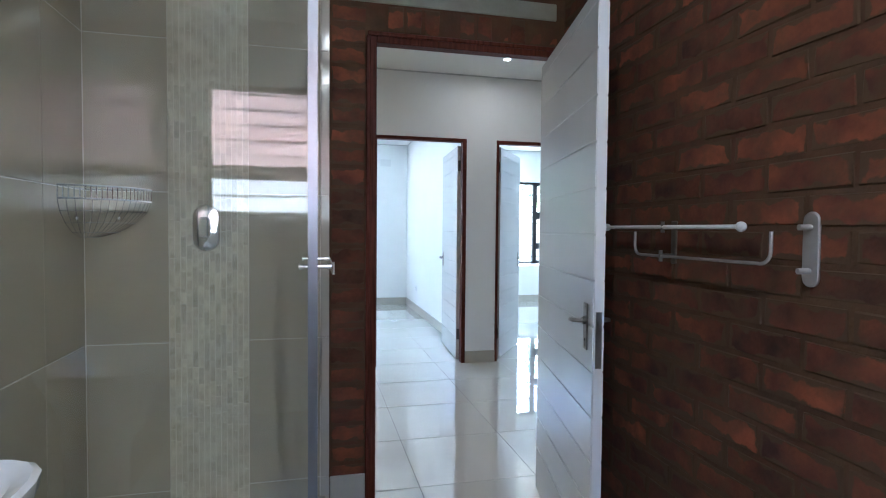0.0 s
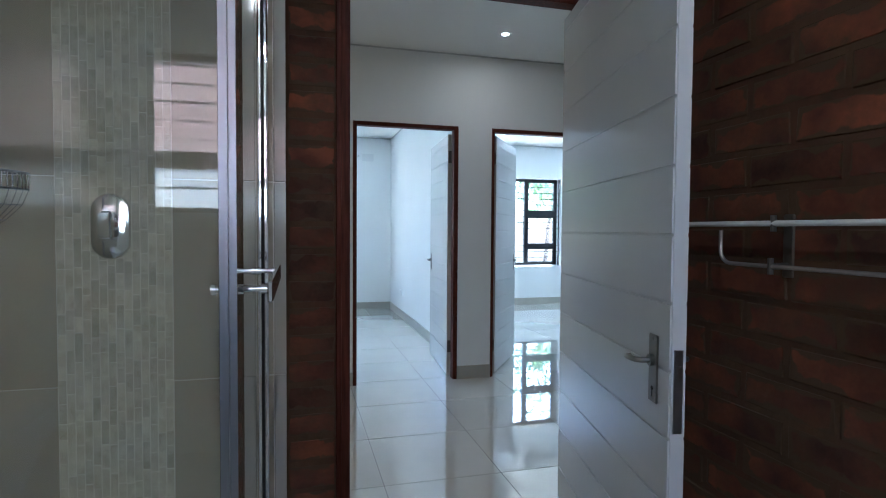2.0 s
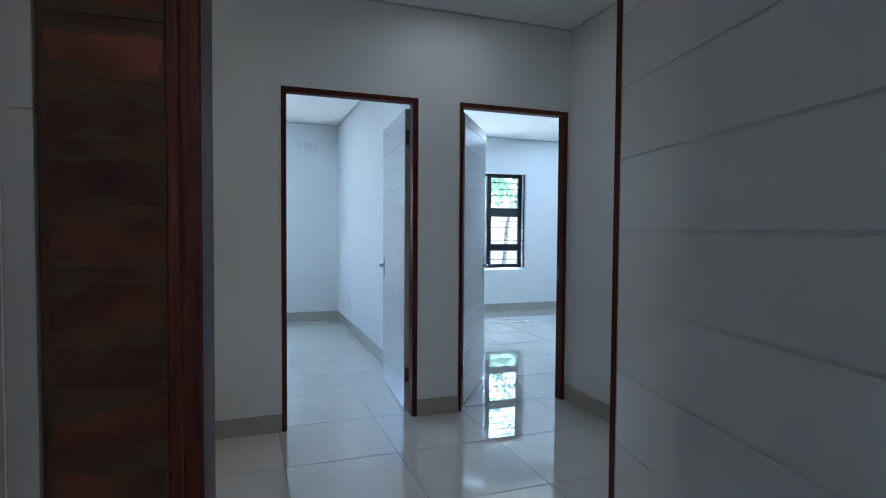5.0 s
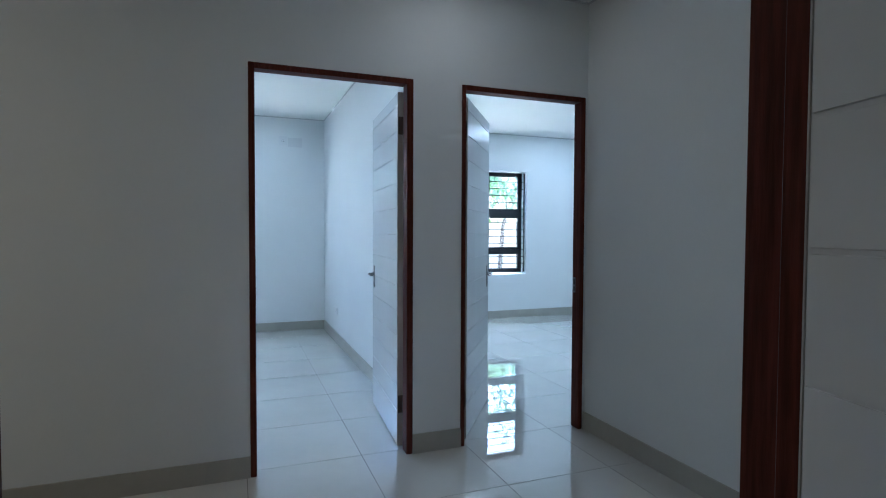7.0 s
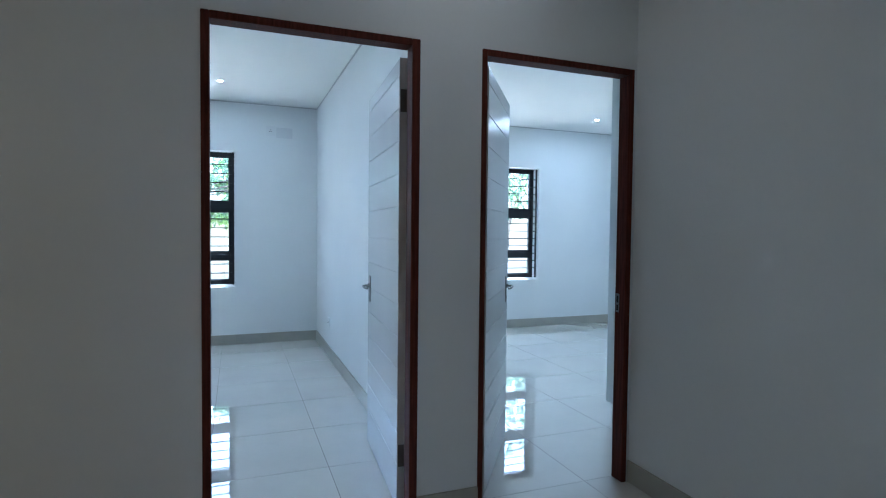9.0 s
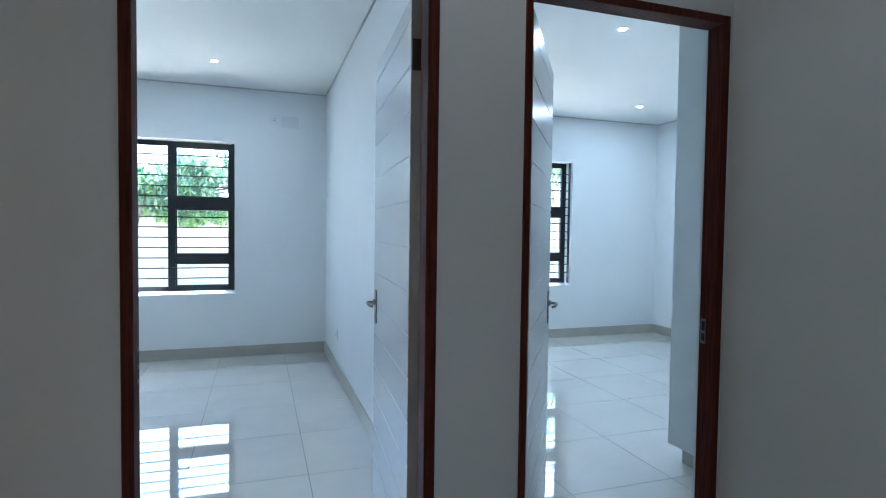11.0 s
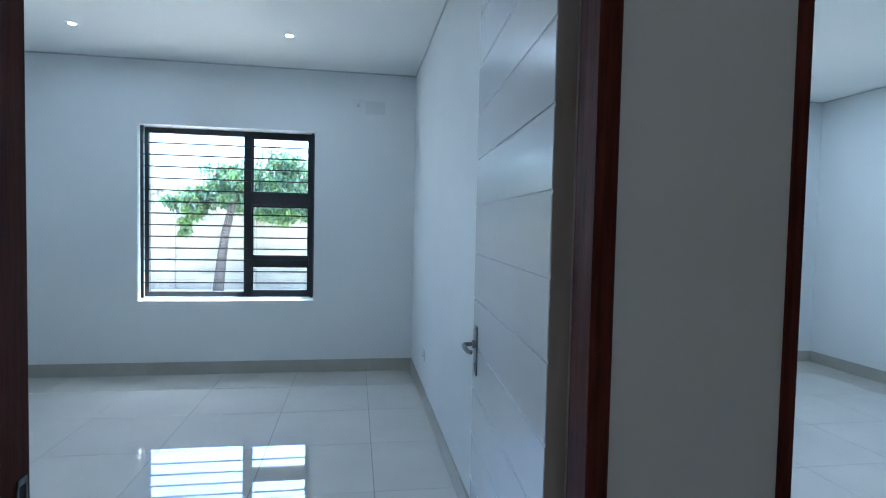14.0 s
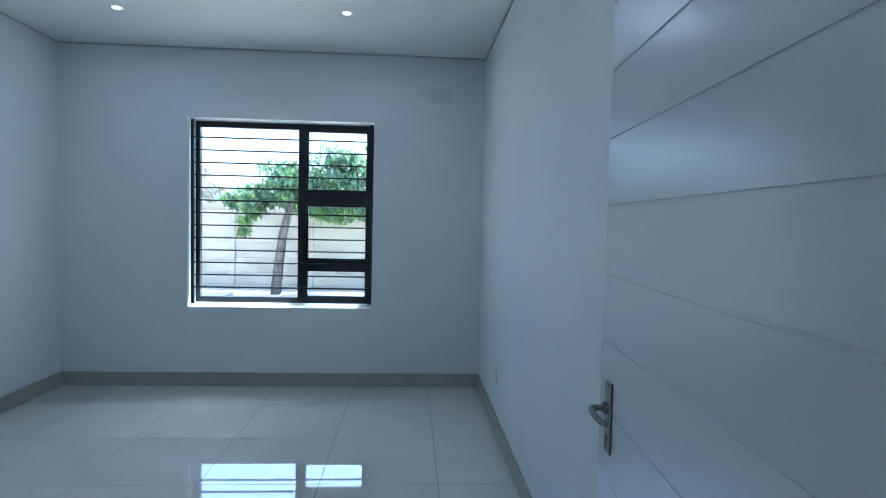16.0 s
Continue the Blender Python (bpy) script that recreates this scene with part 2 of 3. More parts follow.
# ---- plan ----
X_B1L, X_B1R, X_B2L, X_B2R = -1.67, 1.60, 1.71, 5.73
Y_BED, Y_WIN, Y_OUT = 4.885, 8.89, 9.11
Y_HALL, Y_HALL_S = 4.775, 2.49
X_HALL_R, X_HALL_L = 2.607, -2.6
X_BL, X_BR, Y_BS, Y_BN = -0.74, 1.20, -1.04, 2.22
H_BED, H_HALL, H_BATH = 2.638, 2.665, 2.6
TOP = 2.85
DOOR_L, DOOR_R = (0.610, 1.465), (1.756, 2.588)
DOOR_TOP = 2.08
DOOR_B = (0.313, 1.29)
DOOR_B_TOP = 2.055
WIN_1, WIN_2, WIN_Z = (-0.699, 0.716), (3.085, 4.50), (0.649, 2.10)


def wall(name, label, boxes, mat=PLASTER):
    bm = bmesh.new()
    for b in boxes:
        box(bm, *b)
    return structure(part(name, bm, mat), label, "wall")


def wall_with_holes(x0, x1, y0, y1, holes, z1=TOP):
    """Boxes of a wall along x with openings (x0, x1, z0, z1)."""
    out, x = [], x0
    for a, b, lo, hi in sorted(holes):
        out.append((x, a, y0, y1, 0, z1))
        if lo > 0:
            out.append((a, b, y0, y1, 0, lo))
        out.append((a, b, y0, y1, hi, z1))
        x = b
    out.append((x, x1, y0, y1, 0, z1))
    return out


wall("wall_windows", "white painted outer wall with two window openings",
     wall_with_holes(X_B1L - 0.22, X_B2R + 0.22, Y_WIN, Y_OUT, [(a - 0.012, b + 0.010, WIN_Z[0] - 0.020, WIN_Z[1] + 0.006) for a, b in (WIN_1, WIN_2)]))
wall("wall_bedroom_doors", "white painted wall with two doorways between hall and bedrooms",
     wall_with_holes(X_HALL_L, X_B2R, Y_HALL, Y_BED, [(*DOOR_L, 0, DOOR_TOP), (*DOOR_R, 0, DOOR_TOP)]))
wall("wall_between_bedrooms", "white painted partition wall between the bedrooms", [(X_B1R, X_B2L, Y_BED, Y_WIN, 0, TOP)])
wall("wall_bedroom_west", "white painted bedroom side wall", [(X_B1L - 0.22, X_B1L, Y_BED, Y_WIN, 0, TOP)])
wall("wall_bedroom_east", "white painted outer side wall of the second bedroom", [(X_B2R, X_B2R + 0.22, Y_HALL, Y_WIN, 0, TOP)])
wall("wall_hall_east", "white painted end wall of the hall", [(X_HALL_R, X_HALL_R + 0.11, Y_HALL_S, Y_HALL, 0, TOP)])
# The hall's west end is unknown; this added wall only closes it off.
wall("wall_hall_west", "unseen white wall added to close off the hall", [(X_HALL_L - 0.11, X_HALL_L, Y_HALL_S, Y_BED, 0, TOP)])
wall("wall_bathroom_door", "plastered hall side of the bathroom wall with doorway",
     wall_with_holes(X_HALL_L - 0.11, X_HALL_R + 0.11, 2.275, Y_HALL_S, [(*DOOR_B, 0, 2.17)]))
BWIN, BWIN_Z = (-0.59, 0.95), (1.32, 2.18)
wall("wall_bathroom_south", "plastered bathroom wall with a window",
     wall_with_holes(X_BL - 0.22, X_BR + 0.22, Y_BS - 0.22, Y_BS, [(*BWIN, *BWIN_Z)]))
wall("wall_bathroom_west", "plastered bathroom side wall behind the tiles", [(X_BL - 0.22, X_BL - 0.012, Y_BS, 2.275, 0, TOP)])
wall("wall_bathroom_east", "mortar bed of the face brick wall", [(X_BR + 0.0015, X_BR + 0.22, Y_BS, 2.275, 0, TOP)], MORTAR)
wall("wall_bathroom_north", "mortar bed of the brick wall around the bathroom door",
     wall_with_holes(X_BL - 0.012, X_BR + 0.09, Y_BN + 0.0015, 2.275, [(DOOR_B[0], 1.19, 0, DOOR_B_TOP)]), MORTAR)


def ceiling(name, x0, x1, y0, y1, z):
    structure(part(name, abox(x0, x1, y0, y1, z, z + 0.1), CEILING), "smooth white painted ceiling", "ceiling")


ceiling("ceiling_bedroom_1", X_B1L, X_B1R, Y_BED, Y_WIN, H_BED)
ceiling("ceiling_bedroom_2", X_B2L, X_B2R, Y_BED, Y_WIN, H_BED)
ceiling("ceiling_hall", X_HALL_L, X_HALL_R, Y_HALL_S, Y_HALL, H_HALL)
ceiling("ceiling_bathroom", X_BL - 0.012, X_BR + 0.004, Y_BS, 2.275, H_BATH)
# Unseen slab; its eave is cut so that sun reaches only the sills.
structure(part("roof", abox(-3.0, 6.3, -1.9, 9.58, TOP, TOP + 0.12), CONCRETE), "unseen flat roof slab, its eave sized to keep sun out", "roof")


def trim_run(name, x0, x1, y0, y1, z):
    """Trim under a room's ceiling; the shadow gap's shade is in its grey."""
    d, h = 0.008, 0.011
    bm = bmesh.new()
    box(bm, x0, x1, y0, y0 + d, z - h, z - 0.001)
    box(bm, x0, x1, y1 - d, y1, z - h, z - 0.001)
    box(bm, x0, x0 + d, y0 + d, y1 - d, z - h, z - 0.001)
    box(bm, x1 - d, x1, y0 + d, y1 - d, z - h, z - 0.001)
    structure(part(name, bm, GAP_SHADE_TRIM), "thin ceiling trim, grey for the shade in its gap", "trim")


trim_run("trim_bedroom_1", X_B1L, X_B1R, Y_BED, Y_WIN, H_BED)
trim_run("trim_bedroom_2", X_B2L, X_B2R, Y_BED, Y_WIN, H_BED)
trim_run("trim_hall", X_HALL_L, X_HALL_R, Y_HALL_S, Y_HALL, H_HALL)


def skirting(name, a, b, inward):
    """A run of skirting tiles along a wall from a to b, standing off towards inward."""
    a, b, w = Vector(a), Vector(b), Vector(inward)
    root = structure(empty(name), "grey-taupe tile skirting along the wall", "baseboard")
    length, d = (b - a).length, (b - a).normalized()
    s = 0.0
    while s < length - 0.01:
        e = min(s + 0.6, length)
        odd = round(s / 0.6) % 2
        p, q = a + d * (s - 0.003 * odd), a + d * min(e + 0.003 * odd, length)
        r = q + w * (0.011 - 0.0005 * odd)
        part("skirting_tile", abox(min(p.x, r.x), max(p.x, r.x), min(p.y, r.y), max(p.y, r.y), -0.004, 0.108 - 0.0005 * odd), SKIRTING, root)
        s += 0.6
    return root


skirting("baseboard_b1_window", (X_B1L, Y_WIN), (X_B1R, Y_WIN), (0, -1))
skirting("baseboard_b1_east", (X_B1R, Y_WIN - 0.012), (X_B1R, Y_BED), (-1, 0))
skirting("baseboard_b1_west", (X_B1L, Y_WIN - 0.012), (X_B1L, Y_BED), (1, 0))
skirting("baseboard_b2_window", (X_B2L, Y_WIN), (X_B2R, Y_WIN), (0, -1))
skirting("baseboard_b2_east", (X_B2R, Y_WIN - 0.012), (X_B2R, 5.66), (-1, 0))
skirting("baseboard_b2_west", (X_B2L, Y_WIN - 0.012), (X_B2L, Y_BED), (1, 0))
skirting("baseboard_hall_west", (X_HALL_L, Y_HALL), (DOOR_L[0], Y_HALL), (0, -1))
skirting("baseboard_hall_pillar", (DOOR_L[1], Y_HALL), (DOOR_R[0], Y_HALL), (0, -1))
skirting("baseboard_hall_east", (X_HALL_R, Y_HALL), (X_HALL_R, Y_HALL_S), (-1, 0))


# ---- doors ----
def door_frame(name, x0, x1, y0, y1, top, w=0.030, left=0.030, right=0.030):
    root = structure(empty(name, pose(x0, y0, 0)), "dark red-brown varnished hardwood door frame", "door frame")
    dx = x1 - x0
    dy = y1 - y0
    for a, b in ((0, left), (dx - right, dx)):
        part("jamb", abox(a, b, 0, dy, 0.0, top, bevel=0.003), MERANTI, root)
    part("head", abox(left, dx - right, 0, dy, top - w, top, bevel=0.003), MERANTI, root)
    return root


door_frame("door_frame_1", *DOOR_L, Y_HALL - 0.008, Y_HALL + 0.068, DOOR_TOP, right=0.036)
door_frame("door_frame_2", *DOOR_R, Y_HALL - 0.008, Y_HALL + 0.072, DOOR_TOP, left=0.024)


def bathroom_door_frame():
    x0, x1 = DOOR_B
    root = structure(empty("door_frame_3", pose(x0, Y_BN, 0)), "dark red-brown varnished hardwood bathroom door frame", "door frame")
    w, dx, back = 0.038, x1 - x0, Y_HALL_S + 0.006 - Y_BN
    part("jamb", abox(0, w, -0.012, 0.045, 0, DOOR_B_TOP, bevel=0.003), MERANTI, root)
    part("lining", abox(0, w, 0.046, back, 0, 2.139), MERANTI, root)
    part("jamb", abox(dx - 0.088, dx, 0.06, 0.18, 0, 2.139, bevel=0.003), MERANTI, root)
    part("lining", abox(dx - 0.035, dx, 0.181, back, 0, 2.139, bevel=0.002), MERANTI, root)
    part("head", abox(w, dx - 0.088, -0.012, 0.045, DOOR_B_TOP - w, DOOR_B_TOP, bevel=0.003), MERANTI, root)
    part("head_lining", abox(0, dx, 0.10, back, 2.14, 2.169), MERANTI, root)
    part("bead", abox(0.0, dx - 0.1, -0.022, -0.0125, DOOR_B_TOP - 0.012, DOOR_B_TOP + 0.006, bevel=0.003), MERANTI, root)
    part("bead", abox(-0.006, 0.012, -0.022, -0.0125, 0, DOOR_B_TOP - 0.0125, bevel=0.003), MERANTI, root)


bathroom_door_frame()


def door_leaf(name, m, width, side, label, plate_far=True, height=2.025):
    """A leaf from the hinge (0, 0) along +x, thickness in +y for side 1 or -y for side -1."""
    root = structure(empty(name, m), label, "door")
    th = 0.036
    y0, y1 = (0, th) if side > 0 else (-th, 0)
    z0, z1 = 0.008, 0.008 + height
    part("core", abox(0.0015, width, y0 + 0.0032, y1 - 0.0032, z0, z1), DOOR_PAINT, root)
    part("hinge_edge", abox(-0.0005, 0.0015, y0 + 0.0005, y1 - 0.0005, z0, z1), DOOR_EDGE, root, "grey-brown hinge edge")
    # White lip, added to fill the dark gap beside the hinge edge.
    ylip = y0 if side < 0 else y1
    part("painted_lip", abox(-0.0004, 0.022, min(ylip, ylip + side * 0.010), max(ylip, ylip + side * 0.010), z0, z1, bevel=0.0015), DOOR_PAINT, root, "white lip added over the dark gap at the hinge edge")
    levels = [z0] + [z for z in (0.065 + 0.1455 * k for k in range(14)) if z0 + 0.06 < z < z1 - 0.03] + [z1]
    for a, b in zip(levels, levels[1:]):
        for ya, yb in ((y0, y0 + 0.009), (y1 - 0.009, y1)):
            part("panel", abox(0.0018, width, ya, yb, a + 0.0004, b - 0.0004, bevel=0.0036, seg=3), DOOR_PAINT, root, smooth=True)
    xh = width - 0.074
    zh = 0.935
    for s, yy in ((-1, y0), (1, y1)):
        plate = part("handle_plate", abox(xh - 0.021, xh + 0.021, min(yy, yy + s * 0.005), max(yy, yy + s * 0.005), zh - 0.084, zh + 0.070, bevel=0.002), STEEL, root, "satin steel handle plate")
        bm = bmesh.new()
        rod(bm, (xh, yy, zh + 0.012), (xh, yy + s * 0.014, zh + 0.012), 0.013, 16)
        tube(bm, [(xh, yy + s * 0.012, zh + 0.012), (xh, yy + s * 0.032, zh + 0.012), (xh - 0.005, yy + s * 0.040, zh + 0.012), (xh - 0.018, yy + s * 0.043, zh + 0.011),
                  (xh - 0.046, yy + s * 0.042, zh + 0.009), (xh - 0.068, yy + s * 0.037, zh + 0.005), (xh - 0.076, yy + s * 0.027, zh + 0.004)], 0.0066, 12)
        part("lever", bm, STEEL, plate, "satin steel lever handle", smooth=True)
        bm = rod(bmesh.new(), (xh, yy + s * 0.004, zh - 0.052), (xh, yy + s * 0.0056, zh - 0.052), 0.0055, 12)
        box(bm, xh - 0.0022, xh + 0.0022, min(yy + s * 0.004, yy + s * 0.0056), max(yy + s * 0.004, yy + s * 0.0056), zh - 0.078, zh - 0.052)
        part("keyhole", bm, BLACK, plate, "black keyhole")
        for dz in (0.061, -0.075):
            part("screw", rod(bmesh.new(), (xh, yy + s * 0.004, zh + dz), (xh, yy + s * 0.0062, zh + dz), 0.004, 10), STEEL, plate)
    lock = part("lock_plate", abox(width - 0.0005, width + 0.0018, (y0 + y1) / 2 - 0.010, (y0 + y1) / 2 + 0.010, zh - 0.13, zh + 0.05, bevel=0.0006), STEEL, root, "dark steel lock face plate")
    part("latch", abox(width, width + 0.009, (y0 + y1) / 2 - 0.006, (y0 + y1) / 2 + 0.006, zh - 0.01, zh + 0.016, bevel=0.002), STEEL, lock, "brass-toned latch bolt")
    for zc in (0.25, 1.845):
        ha, hb = (y0 + 0.004, y1) if side > 0 else (y0 - 0.016, y1 - 0.004)
        hinge = part("hinge", abox(-0.0030, -0.0006, ha, hb, zc - 0.05, zc + 0.05), BRONZE, root, "dull bronze butt hinge")
        yk = y0 if side < 0 else y1
        part("knuckle", rod(bmesh.new(), (-0.005, yk, zc - 0.05), (-0.005, yk, zc + 0.05), 0.0055, 10), BRONZE, hinge)
    return root


def heading(ax, ay, bx, by):
    return math.degrees(math.atan2(by - ay, bx - ax))


LEAF_1 = (1.410, 4.891, 1.466, 5.735)
door_leaf("door_1", pose(LEAF_1[0], LEAF_1[1], 0, 0, 0, heading(*LEAF_1)), 0.835, -1, "white grooved bedroom door standing open against the wall")
LEAF_2 = (1.825, 4.850, 2.270, 5.490)
door_leaf("door_2", pose(LEAF_2[0], LEAF_2[1], 0, 0, 0, heading(*LEAF_2)), 0.79, 1, "white grooved bedroom door standing half open")
LEAF_3 = (1.136, 2.320, 0.953, 1.463)
door_leaf("door_3", pose(LEAF_3[0], LEAF_3[1], 0, 0, 0, heading(*LEAF_3)), 0.872, 1, "white grooved bathroom door open beside the brick wall", height=2.0)


def strike_plate(name, x, y, z, s):
    root = tagged(empty(name, pose(x, y, z)), "small steel strike plate on the door jamb", "strike plate")
    bm = bmesh.new()
    for a in (-0.045, -0.006, 0.04):
        box(bm, min(0, s * 0.002), max(0, s * 0.002), -0.012, 0.012, a - 0.005, a + 0.005)
    for a in (-0.012, 0.008):
        box(bm, min(0, s * 0.002), max(0, s * 0.002), a, a + 0.004, -0.045, 0.045)
    part("plate", bm, STEEL, root)
    part("hole", abox(min(0, s * 0.001), max(0, s * 0.001), -0.009, 0.009, -0.042, 0.037), BLACK, root, "dark latch holes")


strike_plate("strike_plate", DOOR_R[1] - 0.030, Y_HALL + 0.050, 0.913, -1)
strike_plate("strike_plate", DOOR_L[0] + 0.030, Y_HALL + 0.046, 0.913, 1)


# ---- windows ----
def window(name, x0, x1, z0, z1):
    root = structure(empty(name, pose(x0, Y_WIN, z0)), "black aluminium window with horizontal burglar bars", "window")
    w, h = x1 - x0, z1 - z0
    ya, yb = 0.130, 0.180
    f, fl = 0.045, 0.033
    xm = 0.846
    frame_part = part("window_frame", box(box(box(box(bmesh.new(), 0, fl, ya, yb, 0, h), w - f, w, ya, yb, 0, h), fl, w - f, ya, yb, 0, f), fl, w - f, ya, yb, h - f, h), BLACK_ALU, root, "black outer window frame")
    part("mullion", abox(xm - 0.032, xm + 0.032, ya - 0.01, yb, f, h - f), BLACK_ALU, frame_part)
    t1, t2 = 0.859, 0.316
    for zc, hh in ((t1, 0.053), (t2, 0.040)):
        part("transom", abox(xm + 0.032, w - f, ya - 0.01, yb, zc - hh, zc + hh), BLACK_ALU, frame_part)
    sashes = [(xm + 0.032, w - f, f, t2 - 0.040), (xm + 0.032, w - f, t2 + 0.040, t1 - 0.053), (xm + 0.032, w - f, t1 + 0.053, h - f)]
    for a, b, lo, hi in sashes:
        e = 0.014
        part("sash", box(box(box(box(bmesh.new(), a, a + e, ya + 0.005, yb - 0.005, lo, hi), b - e, b, ya + 0.005, yb - 0.005, lo, hi), a + e, b - e, ya + 0.005, yb - 0.005, lo, lo + e), a + e, b - e, ya + 0.005, yb - 0.005, hi - e, hi), BLACK_ALU, root)
    for a, b, lo, hi in [(fl, xm - 0.032, f, h - f)] + sashes:
        pane = part("pane", abox(a, b, 0.153, 0.157, lo, hi), GLASS, root, "clear glass pane")
        pane.visible_shadow = False
    bars = part("burglar_bar_frame", box(box(bmesh.new(), 0.003, 0.026, 0.024, 0.044, 0.003, h - 0.003), w - 0.022, w - 0.003, 0.024, 0.044, 0.006, h - 0.006), BLACK_ALU, root, "black steel bar frame")
    for k in range(13):
        zb = h / 2 + (k - 6) * 0.0979 - 0.004
        part("bar", abox(0.026, w - 0.022, 0.029, 0.039, zb - 0.0055, zb + 0.0055), BLACK_ALU, bars)
    for a, b, lo, hi in ((-0.012, 0, -0.020, h + 0.006), (w, w + 0.010, -0.020, h + 0.006), (0, w, h, h + 0.006)):
        part("plaster_return", abox(a, b, 0.12, 0.215, lo, hi), PLASTER, root)
    part("window_sill", abox(0, w, 0.12, 0.24, -0.0195, 0.0), PLASTER, root, "white painted window sill")
    return root


window("window_1", *WIN_1, *WIN_Z)
window("window_2", *WIN_2, *WIN_Z)


# ---- lamps ----
def downlight(x, y, z, watts, colour=(0.86, 0.94, 1.0), label="small round white recessed downlight, lit"):
    root = tagged(empty("downlight", pose(x, y, z)), label, "downlight", group="recessed ceiling downlights")
    bm = bmesh.new()
    prof = [(0.022, 0.004), (0.024, -0.003), (0.034, -0.005), (0.039, -0.003), (0.040, 0.0)]
    n = 28
    rings = [[bm.verts.new((math.cos(2 * math.pi * k / n) * r, math.sin(2 * math.pi * k / n) * r, h)) for k in range(n)] for r, h in prof]
    for u, v in zip(rings, rings[1:]):
        for k in range(n):
            bm.faces.new((u[k], u[(k + 1) % n], v[(k + 1) % n], v[k]))
    part("trim_ring", bm, PLASTIC, root, "white ring", smooth=True)
    part("lamp_face", rod(bmesh.new(), (0, 0, -0.001), (0, 0, 0.003), 0.0215, 24), LAMP_GLOW, root, "glowing lamp face")
    li = new("downlight_beam", bpy.data.lights.new("downlight_beam", "AREA"))
    li.data.shape, li.data.size, li.data.energy = "DISK", 0.042, watts
    li.data.color = colour
    li.matrix_world = pose(x, y, z - 0.009)
    return root


for x, y in ((0.60, 8.06), (-0.845, 8.14), (0.60, 6.0), (-0.845, 6.0)):
    downlight(x, y, H_BED, BEDROOM_WATTS)
for x, y in ((4.86, 8.14), (3.2, 8.14), (4.86, 6.3), (3.25, 6.3)):
    downlight(x, y, H_BED, BEDROOM_WATTS * 1.9)
WARM = (1.0, 0.87, 0.70)
HALL_WARM = (1.0, 0.70, 0.42)
downlight(1.66, 4.25, H_HALL, HALL_WATTS * 0.4, HALL_WARM)
# No lamp is known here; added to brighten and warm the hall.
downlight(-1.7, 3.6, H_HALL, HALL_WATTS * 3.6, HALL_WARM)
for x, y in ((0.23, 0.40), (0.23, -0.65)):
    downlight(x, y, H_BATH, BATH_WATTS, WARM)


# ---- bedroom fittings ----
def wall_socket(name, m, w, h, label, holes=True, mat=PLASTIC):
    """A plate in the x-z plane facing -y."""
    root = tagged(empty(name, m), label, "socket")
    part("plate", abox(-w / 2, w / 2, -0.009, 0, -h / 2, h / 2, bevel=0.003, seg=2), mat, root)
    if holes:
        bm = bmesh.new()
        for dx, dz in ((0, 0.011), (-0.010, -0.008), (0.010, -0.008)):
            rod(bm, (dx, -0.0085, dz), (dx, -0.0102, dz), 0.0042, 10)
        part("pin_holes", bm, BLACK, root, "three dark pin holes")
    return root


wall_socket("wall_socket", pose(1.095, Y_WIN, 2.35), 0.10, 0.11, "white high-level wall socket beside a blank plate")
wall_socket("blank_plate", pose(1.24, Y_WIN, 2.335), 0.175, 0.115, "pale grey blank cover plate beside the socket", holes=False, mat=PLATE)
wall_socket("wall_socket", pose(X_B1R, 8.0, 0.35, 0, 0, -90), 0.12, 0.085, "white low wall socket above the skirting")
wall_socket("wall_socket", pose(X_B2R, 7.92, 0.40, 0, 0, -90), 0.12, 0.075, "white low wall socket above the skirting")

ward = tagged(empty("wardrobe", pose(3.135, Y_BED, 0)), "tall white built-in wardrobe on a recessed grey plinth", "wardrobe")
part("side_panel", abox(0, 0.018, 0, 0.758, 0.10, H_BED - 0.004, bevel=0.001), MELAMINE, ward)
part("body", abox(0.018, 2.59, 0.002, 0.735, 0.105, H_BED - 0.004), MELAMINE, ward)
for k in range(5):
    part("door", abox(0.022 + k * 0.514, 0.022 + k * 0.514 + 0.510, 0.737, 0.755, 0.11, H_BED - 0.01, bevel=0.001), MELAMINE, ward)
part("plinth", abox(0.05, 2.59, 0.002, 0.70, 0.001, 0.10), SKIRTING, ward, "grey tiled plinth")


# ---- shower ----
Y_GL, X_POST = 1.305, 0.027
DX, DY = 0.067, 0.023
shower = tagged(empty("shower_enclosure", pose(X_POST + DX, Y_GL + DY, 0)), "clear glass corner shower enclosure with silver aluminium profiles", "shower")
HSH = 2.0


def sh_part(name, x0, x1, y0, y1, z0, z1, mat, label="", bevel=0.0, parent=None):
    return part(name, abox(max(x0, X_BL - DX) - X_POST, x1 - X_POST, y0 - Y_GL, min(y1, 2.18) - Y_GL, z0, z1, bevel=bevel), mat, parent or shower, label)


part("corner_post", abox(-0.012, 0.012, -0.012, 0.012, 0.13, HSH, bevel=0.0105, seg=4), ALU, shower, "silver rounded corner post", smooth=True)
fp = sh_part("front_pane", X_BL - DX + 0.02, 0.0145, 1.302, 1.308, 0.14, HSH - 0.02, SHOWER_GLASS, "clear fixed glass pane")
sh_part("top_rail", X_BL - DX, 0.0145, 1.295, 1.315, HSH - 0.03, HSH, ALU)
sh_part("bottom_rail", X_BL - DX, 0.0145, 1.295, 1.315, 0.13, 0.155, ALU)
sh_part("wall_profile", X_BL - DX, X_BL - DX + 0.022, 1.292, 1.318, 0.13, HSH, ALU)
dp = sh_part("door_pane", 0.024, 0.030, 1.318, 2.07, 0.15, HSH - 0.03, SHOWER_GLASS, "clear glass shower door")
